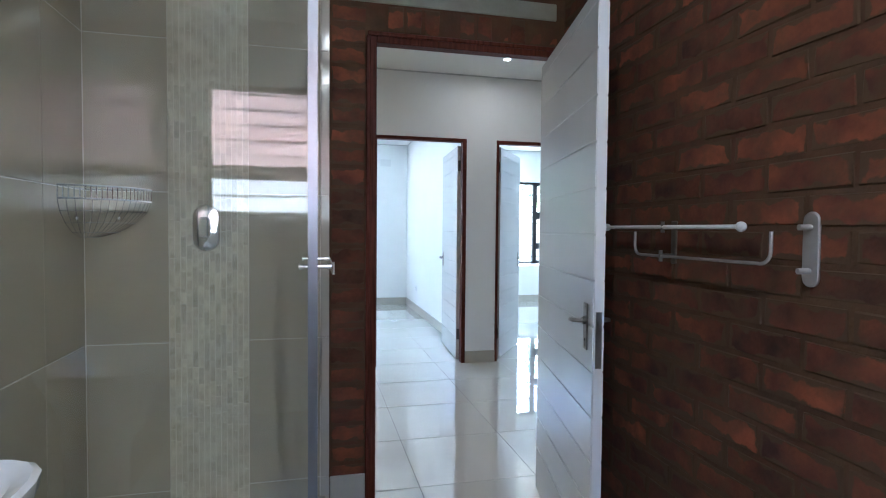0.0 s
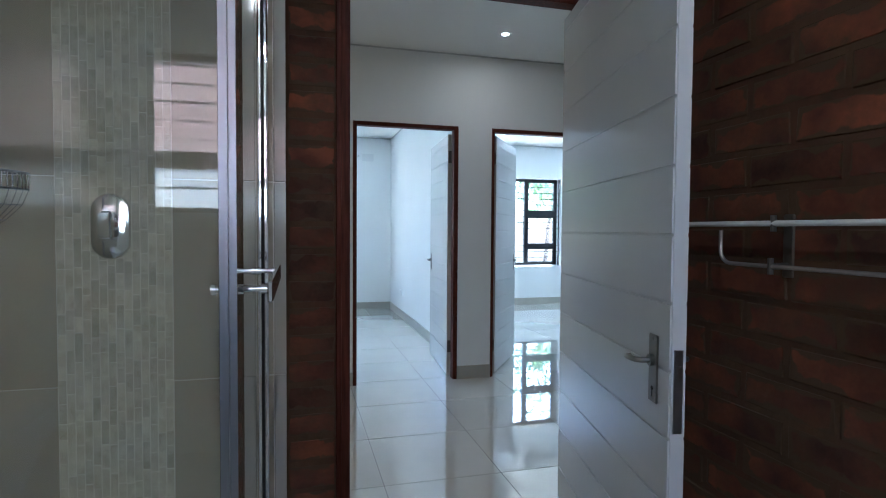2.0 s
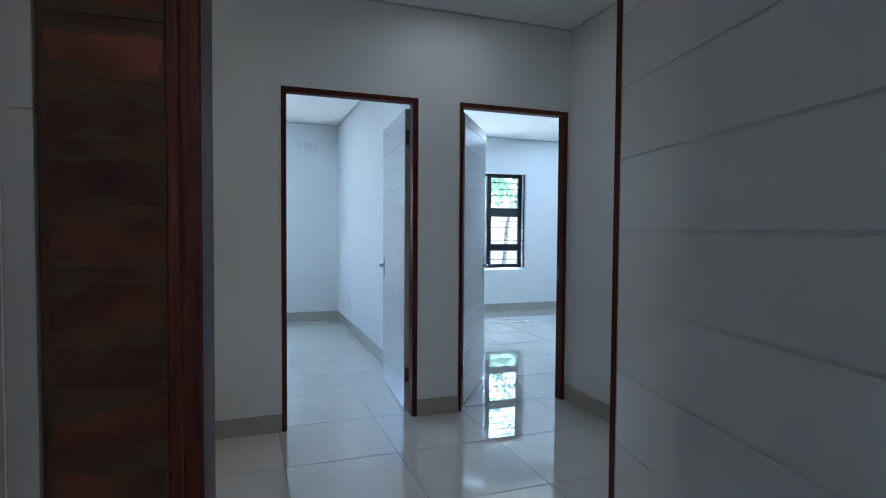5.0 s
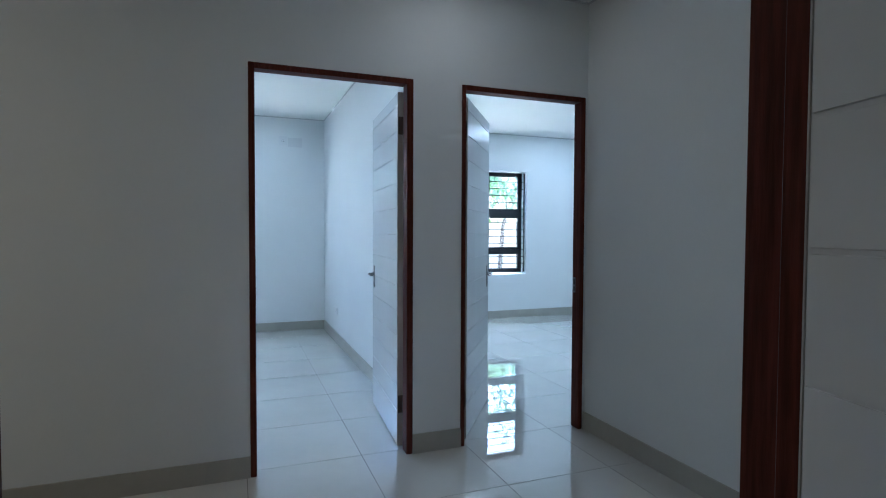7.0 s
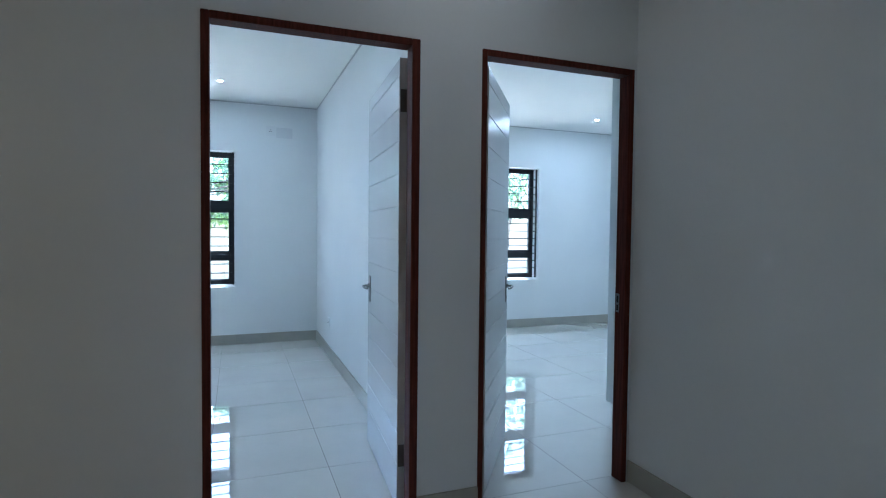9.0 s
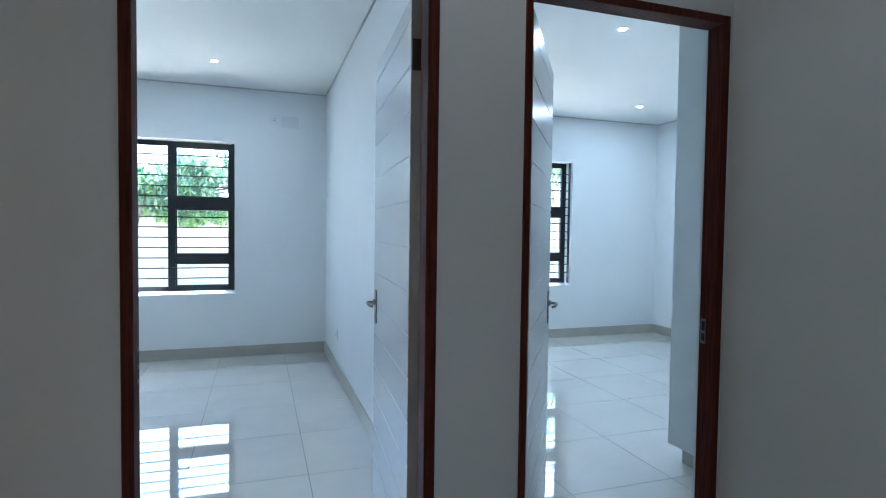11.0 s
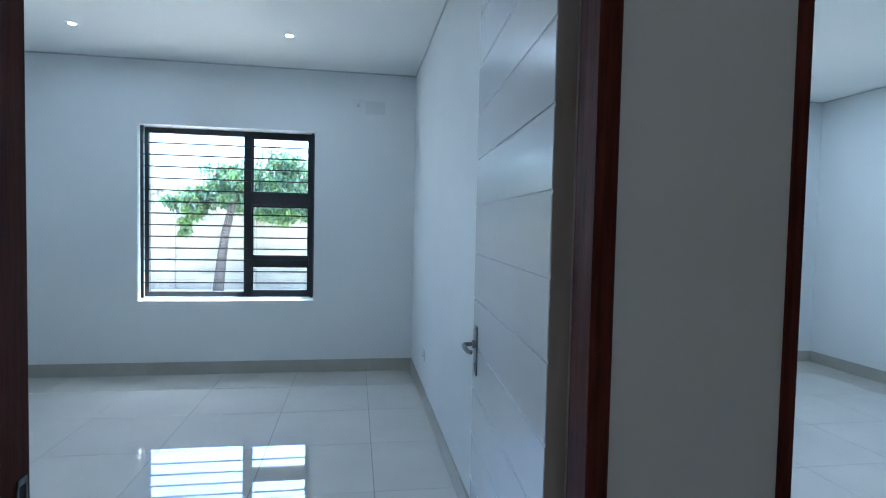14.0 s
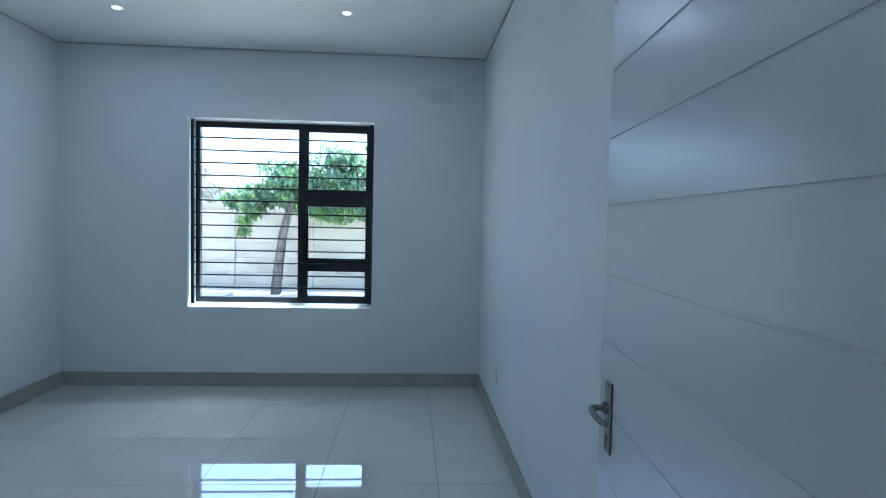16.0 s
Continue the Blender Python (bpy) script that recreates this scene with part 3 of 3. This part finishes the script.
sh_part("door_seal", 0.022, 0.034, 2.07, 2.085, 0.15, HSH - 0.03, BLACK, "black rubber door seal")
sh_part("side_rail", 0.018, 0.036, 1.318, 2.18, HSH - 0.03, HSH, ALU)
sh_part("side_sill_rail", 0.014, 0.040, 1.318, 2.18, 0.13, 0.145, ALU)
sh_part("hinge_profile", 0.016, 0.044, 2.088, 2.125, 0.13, HSH, CHROME, "polished chrome door profile", bevel=0.004)
sh_part("wall_channel", 0.014, 0.040, 2.128, 2.160, 0.13, HSH, ALU, "silver wall channel", bevel=0.003)
fp.visible_shadow = dp.visible_shadow = False
hz = 1.134
handle = sh_part("door_handle", 0.077, 0.086, 1.385, 1.82, hz - 0.017, hz + 0.017, CHROME, "flat polished chrome bar handle", bevel=0.002)
for yy in (1.405, 1.80):
    bm = rod(bmesh.new(), (-0.004 - X_POST, yy - Y_GL, hz + 0.004), (0.078 - X_POST, yy - Y_GL, hz + 0.004), 0.0058, 16)
    part("handle_stem", bm, CHROME, handle, smooth=True)
    for xa, xb, rr in ((0.012, 0.0235, 0.0095), (0.0305, 0.040, 0.0095), (0.066, 0.078, 0.0085), (-0.010, -0.003, 0.0095)):
        part("collar", rod(bmesh.new(), (xa - X_POST, yy - Y_GL, hz + 0.004), (xb - X_POST, yy - Y_GL, hz + 0.004), rr, 18), CHROME, handle, smooth=True)

kerb = structure(part("shower_kerb", box(abox(X_BL, 0.148, 1.278, 1.378, 0.001, 0.13, bevel=0.006), 0.048, 0.148, 1.378, 2.20, 0.001, 0.13, bevel=0.006), SKIRTING), "pale tiled kerb of the shower", "kerb")

mixer = tagged(empty("shower_mixer", pose(-0.313, 2.205, 1.24)), "chrome oval shower mixer on the mosaic strip", "shower mixer")
bm = bmesh.new()
n = 40
prof = [(1.0, 0.0), (1.0, -0.006), (0.93, -0.011), (0.80, -0.013)]
rings = []
for s, y in prof:
    ring = []
    for k in range(n):
        a = 2 * math.pi * k / n
        c, d = math.cos(a), math.sin(a)
        ring.append(bm.verts.new((0.050 * s * c, y, 0.042 * (1 if d > 0 else -1 if d < 0 else 0) + 0.050 * s * d)))
    rings.append(ring)
for u, v in zip(rings, rings[1:]):
    for k in range(n):
        bm.faces.new((u[k], u[(k + 1) % n], v[(k + 1) % n], v[k]))
bm.faces.new(rings[-1])
part("cover_plate", bm, CHROME, mixer, smooth=True)
bm = rod(bmesh.new(), (0, -0.012, 0.005), (0, -0.045, 0.005), 0.022, 24)
part("hub", bm, CHROME, mixer, smooth=True)
part("lever", abox(-0.019, 0.019, -0.052, -0.030, -0.040, 0.046, bevel=0.009, seg=3), CHROME, mixer, "square chrome lever", smooth=True)

basket = tagged(empty("corner_basket", pose(X_BL, 2.205, 1.33)), "chrome wire corner basket for soap", "shower basket")
R = 0.225


def quarter(radius, count):
    """Points of a quarter circle from one wall of the corner to the other."""
    return [(0.008 + radius * math.sin(math.radians(90 * k / count)), -0.008 - radius * math.cos(math.radians(90 * k / count))) for k in range(count + 1)]


BOWL = [(1.0, 0.005), (0.93, -0.035), (0.76, -0.075), (0.50, -0.110), (0.22, -0.128)]
for scale, z, thick in [(1.0, 0.05, 0.0036), (1.0, 0.006, 0.0030)] + [(a, z, 0.0012) for a, z in BOWL[1:]]:
    part("rim_wire", tube(bmesh.new(), [(x, y, z) for x, y in quarter(R * scale, 14)], thick, 8), STEEL, basket, smooth=True)
for x, y in quarter(R, 22):
    part("fence_wire", rod(bmesh.new(), (x, y, 0.006), (x, y, 0.05), 0.0024, 7), CHROME, basket)
for k in range(15):
    a = math.radians(90 * k / 14)
    pts = [(0.008 + R * q * math.sin(a), -0.008 - R * q * math.cos(a), z) for q, z in BOWL]
    part("bowl_wire", tube(bmesh.new(), pts, 0.0010, 5), BRONZE, basket)
part("back_wire", tube(bmesh.new(), [(0.008, -0.008 - R, 0.05), (0.008, -0.008, 0.05), (0.008 + R, -0.008, 0.05)], 0.003, 8), STEEL, basket)
for x, y in ((0.004, -0.085), (0.115, -0.004)):
    bm = bmesh.new()
    bmesh.ops.create_uvsphere(bm, u_segments=14, v_segments=8, radius=0.0085, matrix=Matrix.Translation((x + 0.006, y - 0.006, -0.058)))
    part("fixing_knob", bm, CHROME, basket, "small round chrome fixing", smooth=True)


# ---- towel rail and hook plate on the brick wall ----
rail = tagged(empty("towel_rail", pose(X_BR, 1.41, 1.255)), "white metal double towel rail on the brick wall", "towel rail")
part("upper_rail", rod(bmesh.new(), (-0.045, -0.315, 0.0), (-0.045, 0.325, 0.0), 0.0060, 14), PLASTIC, rail, smooth=True)
for yy in (-0.32, 0.33):
    bm = bmesh.new()
    bmesh.ops.create_uvsphere(bm, u_segments=16, v_segments=10, radius=0.0135, matrix=Matrix.Translation((-0.045, yy, 0)))
    part("end_knob", bm, PLASTIC, rail, smooth=True)
loop = [(-0.05, 0.140, -0.015), (-0.05, 0.140, -0.06)] + [(-0.05, 0.140 - 0.03 * (1 - math.cos(a)), -0.06 - 0.03 * math.sin(a)) for a in (0.4, 0.8, 1.2, 1.57)] + \
       [(-0.05, -0.39, -0.09)] + [(-0.05, -0.39 - 0.03 * math.sin(a), -0.06 - 0.03 * math.cos(a)) for a in (0.4, 0.8, 1.2, 1.57)] + [(-0.05, -0.42, -0.012)]
part("lower_rail", tube(bmesh.new(), loop, 0.0044, 10), NICKEL, rail, smooth=True)
bracket = part("bracket", abox(-0.006, 0.0, -0.014, 0.014, -0.115, 0.02, bevel=0.003), BRONZE, rail, "dark wall bracket")
for z, x in ((0.0, -0.045), (-0.09, -0.05)):
    part("bracket_arm", rod(bmesh.new(), (0, 0, z), (x, 0, z), 0.007, 12), STEEL, bracket)
    part("set_screw", rod(bmesh.new(), (x, 0, z - 0.017), (x, 0, z + 0.017), 0.006, 10), STEEL, bracket)

hook = tagged(empty("towel_hook_plate", pose(X_BR, 0.925, 1.203)), "satin steel rounded bracket plate on the brick wall", "bracket")
bm = bmesh.new()
outline = [(0.021 * math.cos(math.radians(a)), 0.021 * math.sin(math.radians(a)) + (0.065 if a < 180 else -0.065)) for a in list(range(0, 181, 15)) + list(range(180, 361, 15))]
rings = [[bm.verts.new((x, y * q, z * q)) for y, z in outline] for x, q in ((0.0, 1.0), (-0.005, 1.0), (-0.007, 0.95))]
for u, v in zip(rings, rings[1:]):
    for k in range(len(u)):
        bm.faces.new((u[k], u[(k + 1) % len(u)], v[(k + 1) % len(u)], v[k]))
bm.faces.new(rings[-1])
bm.faces.new(rings[0][::-1])
part("plate", bm, NICKEL, hook)
for z in (0.05, -0.05):
    part("peg", rod(bmesh.new(), (0, 0, z), (-0.032, 0.008, z), 0.007, 14), NICKEL, hook, smooth=True)


# ---- basin and window behind ----
basin = tagged(empty("washbasin", pose(X_BL + 0.04, 0.80, 0)), "white ceramic wall-hung washbasin", "washbasin")
bm = bmesh.new()
layers = [(0.09, 0.14, 0.60), (0.14, 0.20, 0.72), (0.172, 0.240, 0.79), (0.175, 0.245, 0.816), (0.165, 0.235, 0.822), (0.14, 0.205, 0.81), (0.10, 0.15, 0.74), (0.05, 0.05, 0.71)]
n = 36
rings = []
for a, b, z in layers:
    ring = []
    for k in range(n):
        t = 2 * math.pi * k / n
        c, s = math.cos(t), math.sin(t)
        f = 1 / max(abs(c) ** 4 + abs(s) ** 4, 1e-6) ** 0.25
        ring.append(bm.verts.new((0.178 + a * c * f, b * s * f, z)))
    rings.append(ring)
for u, v in zip(rings, rings[1:]):
    for k in range(n):
        bm.faces.new((u[k], u[(k + 1) % n], v[(k + 1) % n], v[k]))
bm.faces.new(rings[0])
bm.faces.new(rings[-1])
part("bowl", bm, CERAMIC, basin, smooth=True)
part("pedestal", rod(bmesh.new(), (0.12, 0, 0.001), (0.12, 0, 0.64), 0.075, 24, 0.10), CERAMIC, basin, smooth=True)

bw = structure(empty("window_3", pose(BWIN[0], Y_BS, BWIN_Z[0])), "black bathroom window with horizontal burglar bars", "window")
W, Hh = BWIN[1] - BWIN[0], BWIN_Z[1] - BWIN_Z[0]
part("window_frame", box(box(box(box(bmesh.new(), 0, 0.03, -0.1, -0.05, 0, Hh), W - 0.03, W, -0.1, -0.05, 0, Hh), 0.03, W - 0.03, -0.1, -0.05, 0, 0.03), 0.03, W - 0.03, -0.1, -0.05, Hh - 0.03, Hh), BLACK_ALU, bw)
part("transom", abox(0.03, W - 0.03, -0.1, -0.05, 0.245, 0.335), CONCRETE, bw, "grey window transom")
for lo, hi in ((0.03, 0.245), (0.335, Hh - 0.03)):
    pane = part("pane", abox(0.03, W - 0.03, -0.078, -0.073, lo, hi), GLASS, bw, "clear glass pane")
    pane.visible_shadow = False
for z in (0.135, 0.40, 0.50, 0.60, 0.70, 0.80):
    part("bar", abox(0.0, W, -0.045, -0.035, z - 0.0045, z + 0.0045), BLACK_ALU, bw)


# ---- garden ----
GROUND_Z = -0.08
structure(part("ground", abox(-400, 400, -400, 400, -0.6, GROUND_Z), SAND), "pale sandy yard around the house", "ground")
structure(part("floor_slab", abox(-2.8, 6.0, -1.3, 9.11, GROUND_Z - 0.02, -0.0012), GROUT), "grey grout bed under the floor tiles", "floor")

Y_GW = 15.7
gw = structure(empty("garden_wall", pose(0, Y_GW, GROUND_Z)), "pale grey precast concrete boundary wall", "wall")
for k in range(-6, 14):
    x = -1.0 + k * 1.55
    part("post", abox(x - 0.06, x + 0.06, -0.07, 0.07, 0, 1.60, bevel=0.01), WALL_CEMENT, gw)
    for j in range(5):
        part("panel", abox(x + 0.06, x + 1.49, -0.025 - 0.0015 * (j % 2), 0.025, j * 0.312 + 0.001, j * 0.312 + 0.311, bevel=0.003), WALL_CEMENT, gw)

slab = tagged(part("paving_slab", abox(-2.75, -2.2, 13.9, 14.7, GROUND_Z, GROUND_Z + 0.06, bevel=0.01), CONCRETE), "grey concrete slab lying in the yard", "paving slab")


def crown_mesh(name, clumps, per, size, mats, rng):
    """Many small leaves scattered round the given clumps (centre, radius)."""
    verts, faces, idx = [], [], []
    for c, r in clumps:
        for _ in range(per):
            d = Vector((rng.gauss(0, 1), rng.gauss(0, 1), rng.gauss(0, 1))).normalized() * r * (rng.random() ** 0.5)
            d.z *= 0.75
            p = Vector(c) + d
            q = Euler((rng.uniform(-1.5, -0.1), rng.uniform(-0.5, 0.5), rng.uniform(0, 6.28))).to_matrix()
            L, w = size * rng.uniform(0.7, 1.3), size * rng.uniform(0.26, 0.38)
            base = len(verts)
            for v in ((0, 0, 0), (-w / 2, L * 0.35, 0.01), (w / 2, L * 0.35, 0.01), (-w / 2.4, L * 0.7, -0.01), (w / 2.4, L * 0.7, -0.01), (0, L, -0.06 * L)):
                verts.append(p + q @ Vector(v))
            faces += [(base, base + 2, base + 1), (base + 1, base + 2, base + 4, base + 3), (base + 3, base + 4, base + 5)]
            # Lower leaves mostly take the yellow-green: backlight put into their colour.
            m = 1 if rng.random() < (0.75 if p.z < 1.65 else 0.28) else 0
            idx += [m, m, m]
    me = bpy.data.meshes.new(name)
    me.from_pydata([tuple(v) for v in verts], [], faces)
    for m in mats:
        me.materials.append(m)
    me.polygons.foreach_set("material_index", idx)
    return me


def tree(x, y, trunk_pts, radius, clumps, per, size, label, seed, mats=(LEAF, LEAF_YOUNG_BACKLIT)):
    rng = random.Random(seed)
    root = tagged(empty("tree", pose(x, y, GROUND_Z - 0.01)), label, "tree")
    bm = bmesh.new()
    pts = [Vector(p) for p in trunk_pts]
    for i, (a, b) in enumerate(zip(pts, pts[1:])):
        rod(bm, a - (b - a) * 0.04, b, radius * (1 - 0.12 * i), 12, radius * (1 - 0.12 * (i + 1)))
    trunk = part("trunk", bm, BARK, root, "grey-brown leaning trunk", smooth=True)
    for c, r in clumps[::3]:
        mid = (pts[-1] + Vector(c)) / 2 + Vector((0, 0, -0.08))
        part("limb", tube(bmesh.new(), [pts[-1] - Vector((0, 0, 0.05)), mid, c], radius * 0.14, 7), BARK, trunk)
    crown = new("crown", crown_mesh("crown", clumps, per, size, mats, rng))
    crown.parent = root
    return root


def blob(cx, cy, cz, rx, ry, rz, count, r, rng):
    out = []
    for _ in range(count):
        d = Vector((rng.gauss(0, 1), rng.gauss(0, 1), rng.gauss(0, 1))).normalized() * rng.uniform(0.3, 1.0)
        out.append(((cx + d.x * rx, cy + d.y * ry, cz + d.z * rz), r * rng.uniform(0.7, 1.25)))
    return out


rg = random.Random(4)
tree(-1.50, 14.9, [(0, 0, 0), (0.06, 0, 0.6), (0.13, 0, 1.15), (0.26, 0, 1.7), (0.42, 0.1, 2.0)], 0.105,
     blob(0.22, 0, 2.08, 0.58, 0.42, 0.46, 34, 0.24, rg) + blob(-0.50, 0, 1.82, 0.42, 0.35, 0.24, 15, 0.18, rg)
     + blob(1.15, 0.1, 2.20, 0.72, 0.60, 0.72, 44, 0.27, rg) + blob(1.15, 0.0, 1.62, 0.95, 0.50, 0.25, 24, 0.20, rg)
     + blob(2.3, 0.3, 2.3, 0.8, 0.7, 0.8, 20, 0.34, rg) + [((-0.55, -0.1, 1.40), 0.13), ((-0.42, 0, 1.55), 0.15), ((-0.60, 0, 1.22), 0.09)], 120, 0.125,
     "leafy green garden tree with a leaning trunk by the wall", 7)
tree(7.0, 14.7, [(0, 0, 0), (0.05, 0, 0.7), (0.10, 0, 1.4), (0.2, 0, 1.9)], 0.07,
     blob(0.2, 0.1, 2.6, 1.5, 0.9, 0.8, 34, 0.36, rg) + blob(0.2, 0.1, 3.9, 1.4, 0.9, 0.8, 11, 0.40, rg), 52, 0.15, "leafy green garden tree with a slim trunk", 8)
tree(-4.6, 17.2, [(0, 0, 0), (0.1, 0, 1.0), (0.2, 0, 1.6)], 0.05,
     blob(0.5, 0, 2.25, 0.9, 0.5, 0.75, 26, 0.26, rg), 80, 0.09, "greyish shrub beyond the boundary wall", 9, (GREY_LEAF, GREY_LEAF))

# Unseen strip, added to reduce light bounced up through the bathroom window.
structure(part("yard_paving", abox(-9, 9, -5.0, -1.27, GROUND_Z - 0.02, GROUND_Z + 0.012), DARK_YARD), "unseen dark grey strip added to cut bounce into the bathroom", "pavement")
structure(part("neighbour_wall", box(abox(-9, 9, -5.2, -5.0, GROUND_Z - 0.01, 1.97), -9, 9, -5.3, -5.2, GROUND_Z - 0.01, 1.9), CREAM_WALL), "white plastered wall facing the bathroom window", "wall")
roof2 = structure(part("neighbour_roof", box(abox(-9, 9, -5.25, -4.98, 1.975, 2.4), -9, 9, -5.5, -5.25, 2.1, 3.3), OUTER_WALL), "pinkish brick upper wall beyond the yard", "wall")


# ---- floor tiles ----
floor = structure(empty("floor"), "polished pale porcelain tiles with thin grey joints", "floor")
GAP = 0.0019
tile_mesh = finish("floor_tile", abox(-0.3 + GAP, 0.3 - GAP, -0.3 + GAP, 0.3 - GAP, -0.009, 0.0), TILE)
for i in range(-6, 8):
    for j in range(-10, 8):
        x, y = 1.193 + 0.6 * i + 0.3, 4.848 + 0.6 * j + 0.3
        ob = new("floor_tile", tile_mesh)
        ob.parent = floor
        ob.location = (x, y, 0)

# ---- shower wall tiles ----
back = structure(empty("shower_wall_tiles", pose(0, 2.205, 0)), "glossy taupe wall tiles with pale grout", "wall tiles")
part("grout_bed", abox(X_BL - 0.008, 0.155, 0.0015, 0.0165, 0.0, H_BATH - 0.002), PALE_GROUT, back)
rows_z = [0.0, 0.207, 0.792, 1.377, 1.962, H_BATH - 0.002]
for a, b in ((X_BL + 0.001, -0.449), (-0.157, 0.122)):
    for lo, hi in zip(rows_z, rows_z[1:]):
        part("tile", abox(a + 0.0016, b - 0.0016, 0.0, 0.010, lo + 0.0016, hi - 0.0016, bevel=0.0008), TAUPE, back)
for lo, hi in zip(rows_z, rows_z[1:]):
    part("edge_tile", abox(0.1235, 0.158, -0.002, 0.0145, lo + 0.0012, hi - 0.0012, bevel=0.0012), PALE_TILE, back, "pale glossy edge tile")
side = structure(empty("bathroom_side_tiles", pose(X_BL, 0, 0)), "glossy taupe wall tiles with pale grout", "wall tiles")
part("grout_bed", abox(-0.0125, -0.0015, Y_BS, 2.205, 0.0, H_BATH - 0.002), PALE_GROUT, side)
y = 2.205
while y > Y_BS + 0.05:
    for lo, hi in zip(rows_z, rows_z[1:]):
        part("tile", abox(-0.010, 0.0, max(y - 0.3115, Y_BS) + 0.0016, y - 0.0016, lo + 0.0016, hi - 0.0016, bevel=0.0008), TAUPE, side)
    y -= 0.3115

# ---- mosaic strip ----
strip = structure(empty("mosaic_strip", pose(0, 2.205, 0)), "vertical strip of pale stone stick mosaic", "wall tiles")
part("grout_plate", abox(-0.4487, -0.1573, 0.0003, 0.0014, 0.0, H_BATH - 0.002), MOSAIC_GROUT, strip)
rng = random.Random(12)
PITCH = 0.02085
rest = bmesh.new()
stick_meshes = {}
for c in range(14):
    x = -0.4490 + PITCH * c
    z = rng.uniform(-0.03, 0.0)
    while z < H_BATH - 0.06:
        L = rng.choice((0.044, 0.056, 0.068, 0.082))
        lift = rng.choice((0.0004, 0.0012, 0.0022))
        lo = max(z, 0.001)
        if 0.50 < z < 1.75:
            key = (L, lift)
            if key not in stick_meshes:
                stick_meshes[key] = finish("stick", abox(0.0011, PITCH - 0.0011, -lift, 0.010, 0.0011, L - 0.0011), MOSAIC)
            ob = new("stick", stick_meshes[key])
            ob.parent = strip
            ob.location = (x, 0, z)
        else:
            v = [rest.verts.new((x + a * (PITCH - 0.0022) + 0.0011, y, q)) for a, y, q in
                 ((0, -lift, lo), (1, -lift, lo), (1, -lift, z + L - 0.0022), (0, -lift, z + L - 0.0022), (0, 0.01, lo), (1, 0.01, lo), (1, 0.01, z + L - 0.0022), (0, 0.01, z + L - 0.0022))]
            for f in ((0, 1, 2, 3), (0, 4, 5, 1), (1, 5, 6, 2), (2, 6, 7, 3), (3, 7, 4, 0)):
                rest.faces.new([v[k] for k in f])
        z += L
tagged(part("sticks", rest, MOSAIC, strip), kind="stuff")

# ---- bricks ----
rng = random.Random(5)


def brick_bm(L, h, seed):
    r = random.Random(seed)
    bm = abox(0, L, 0, 0.02, 0, h)
    bmesh.ops.bevel(bm, geom=list(bm.edges), offset=0.004, segments=1, affect="EDGES")
    for v in bm.verts:
        v.co += Vector((r.uniform(-0.004, 0.004), r.uniform(-0.0008, 0.0012), r.uniform(-0.004, 0.004)))
    return bm


COURSE, BL, JOINT = 0.0835, 0.222, 0.011
full = [finish("brick", brick_bm(BL, COURSE - JOINT, k), BRICK) for k in range(7)]
half = [finish("brick", brick_bm(0.105, COURSE - JOINT, k), BRICK) for k in range(4)]
on_edge = [finish("brick", brick_bm(0.068, 0.108, k), BRICK) for k in range(4)]
root_e = structure(empty("brick_wall_east", pose(X_BR, 2.22, 0, 0, 0, -90)), "dark red face brick wall with rough mortar", "wall")
root_n = structure(empty("brick_wall_north", pose(0, Y_BN, 0)), "dark red face brick beside and over the doorway", "wall")
far = bmesh.new()
for c in range(31):
    z = c * COURSE + 0.004
    s = -0.116 if c % 2 else 0.0
    while s < 3.5:
        if s + BL > 0.02:
            jit = rng.uniform(-0.0012, 0.0012)
            if s < 1.95:
                ob = new("brick", rng.choice(full))
                ob.parent = root_e
                ob.location = (s, jit - 0.001, z)
            else:
                me = rng.choice(full)
                base = [far.verts.new(v.co + Vector((s, jit, z))) for v in me.vertices]
                for p in me.polygons:
                    far.faces.new([base[k] for k in p.vertices])
        s += BL + JOINT
    ob = new("brick", rng.choice(half))
    ob.parent = root_n
    ob.location = (0.163 + rng.uniform(-0.002, 0.002), 0.0, z)
    ob.scale = (1.38, 1, 1)
    if z > 2.28:
        for k in range(4):
            ob = new("brick", rng.choice(full))
            ob.parent = root_n
            ob.location = (0.32 + k * (BL + JOINT) - (0.1 if c % 2 else 0), 0, z)
tagged(part("bricks", far, BRICK, root_e), kind="stuff")
for k in range(12):
    ob = new("brick", rng.choice(on_edge))
    ob.parent = root_n
    ob.location = (0.32 + k * 0.078, rng.uniform(-0.002, 0.002), DOOR_B_TOP + 0.012)
part("lintel", abox(0.19, 1.16, -0.004, 0.003, 2.183, 2.259, bevel=0.004), CONCRETE, root_n, "grey concrete lintel")
part("upstand", abox(0.161, 0.312, -0.012, 0.0, 0.001, 0.20, bevel=0.004), SKIRTING, root_n, "pale tile upstand at the foot of the brickwork")
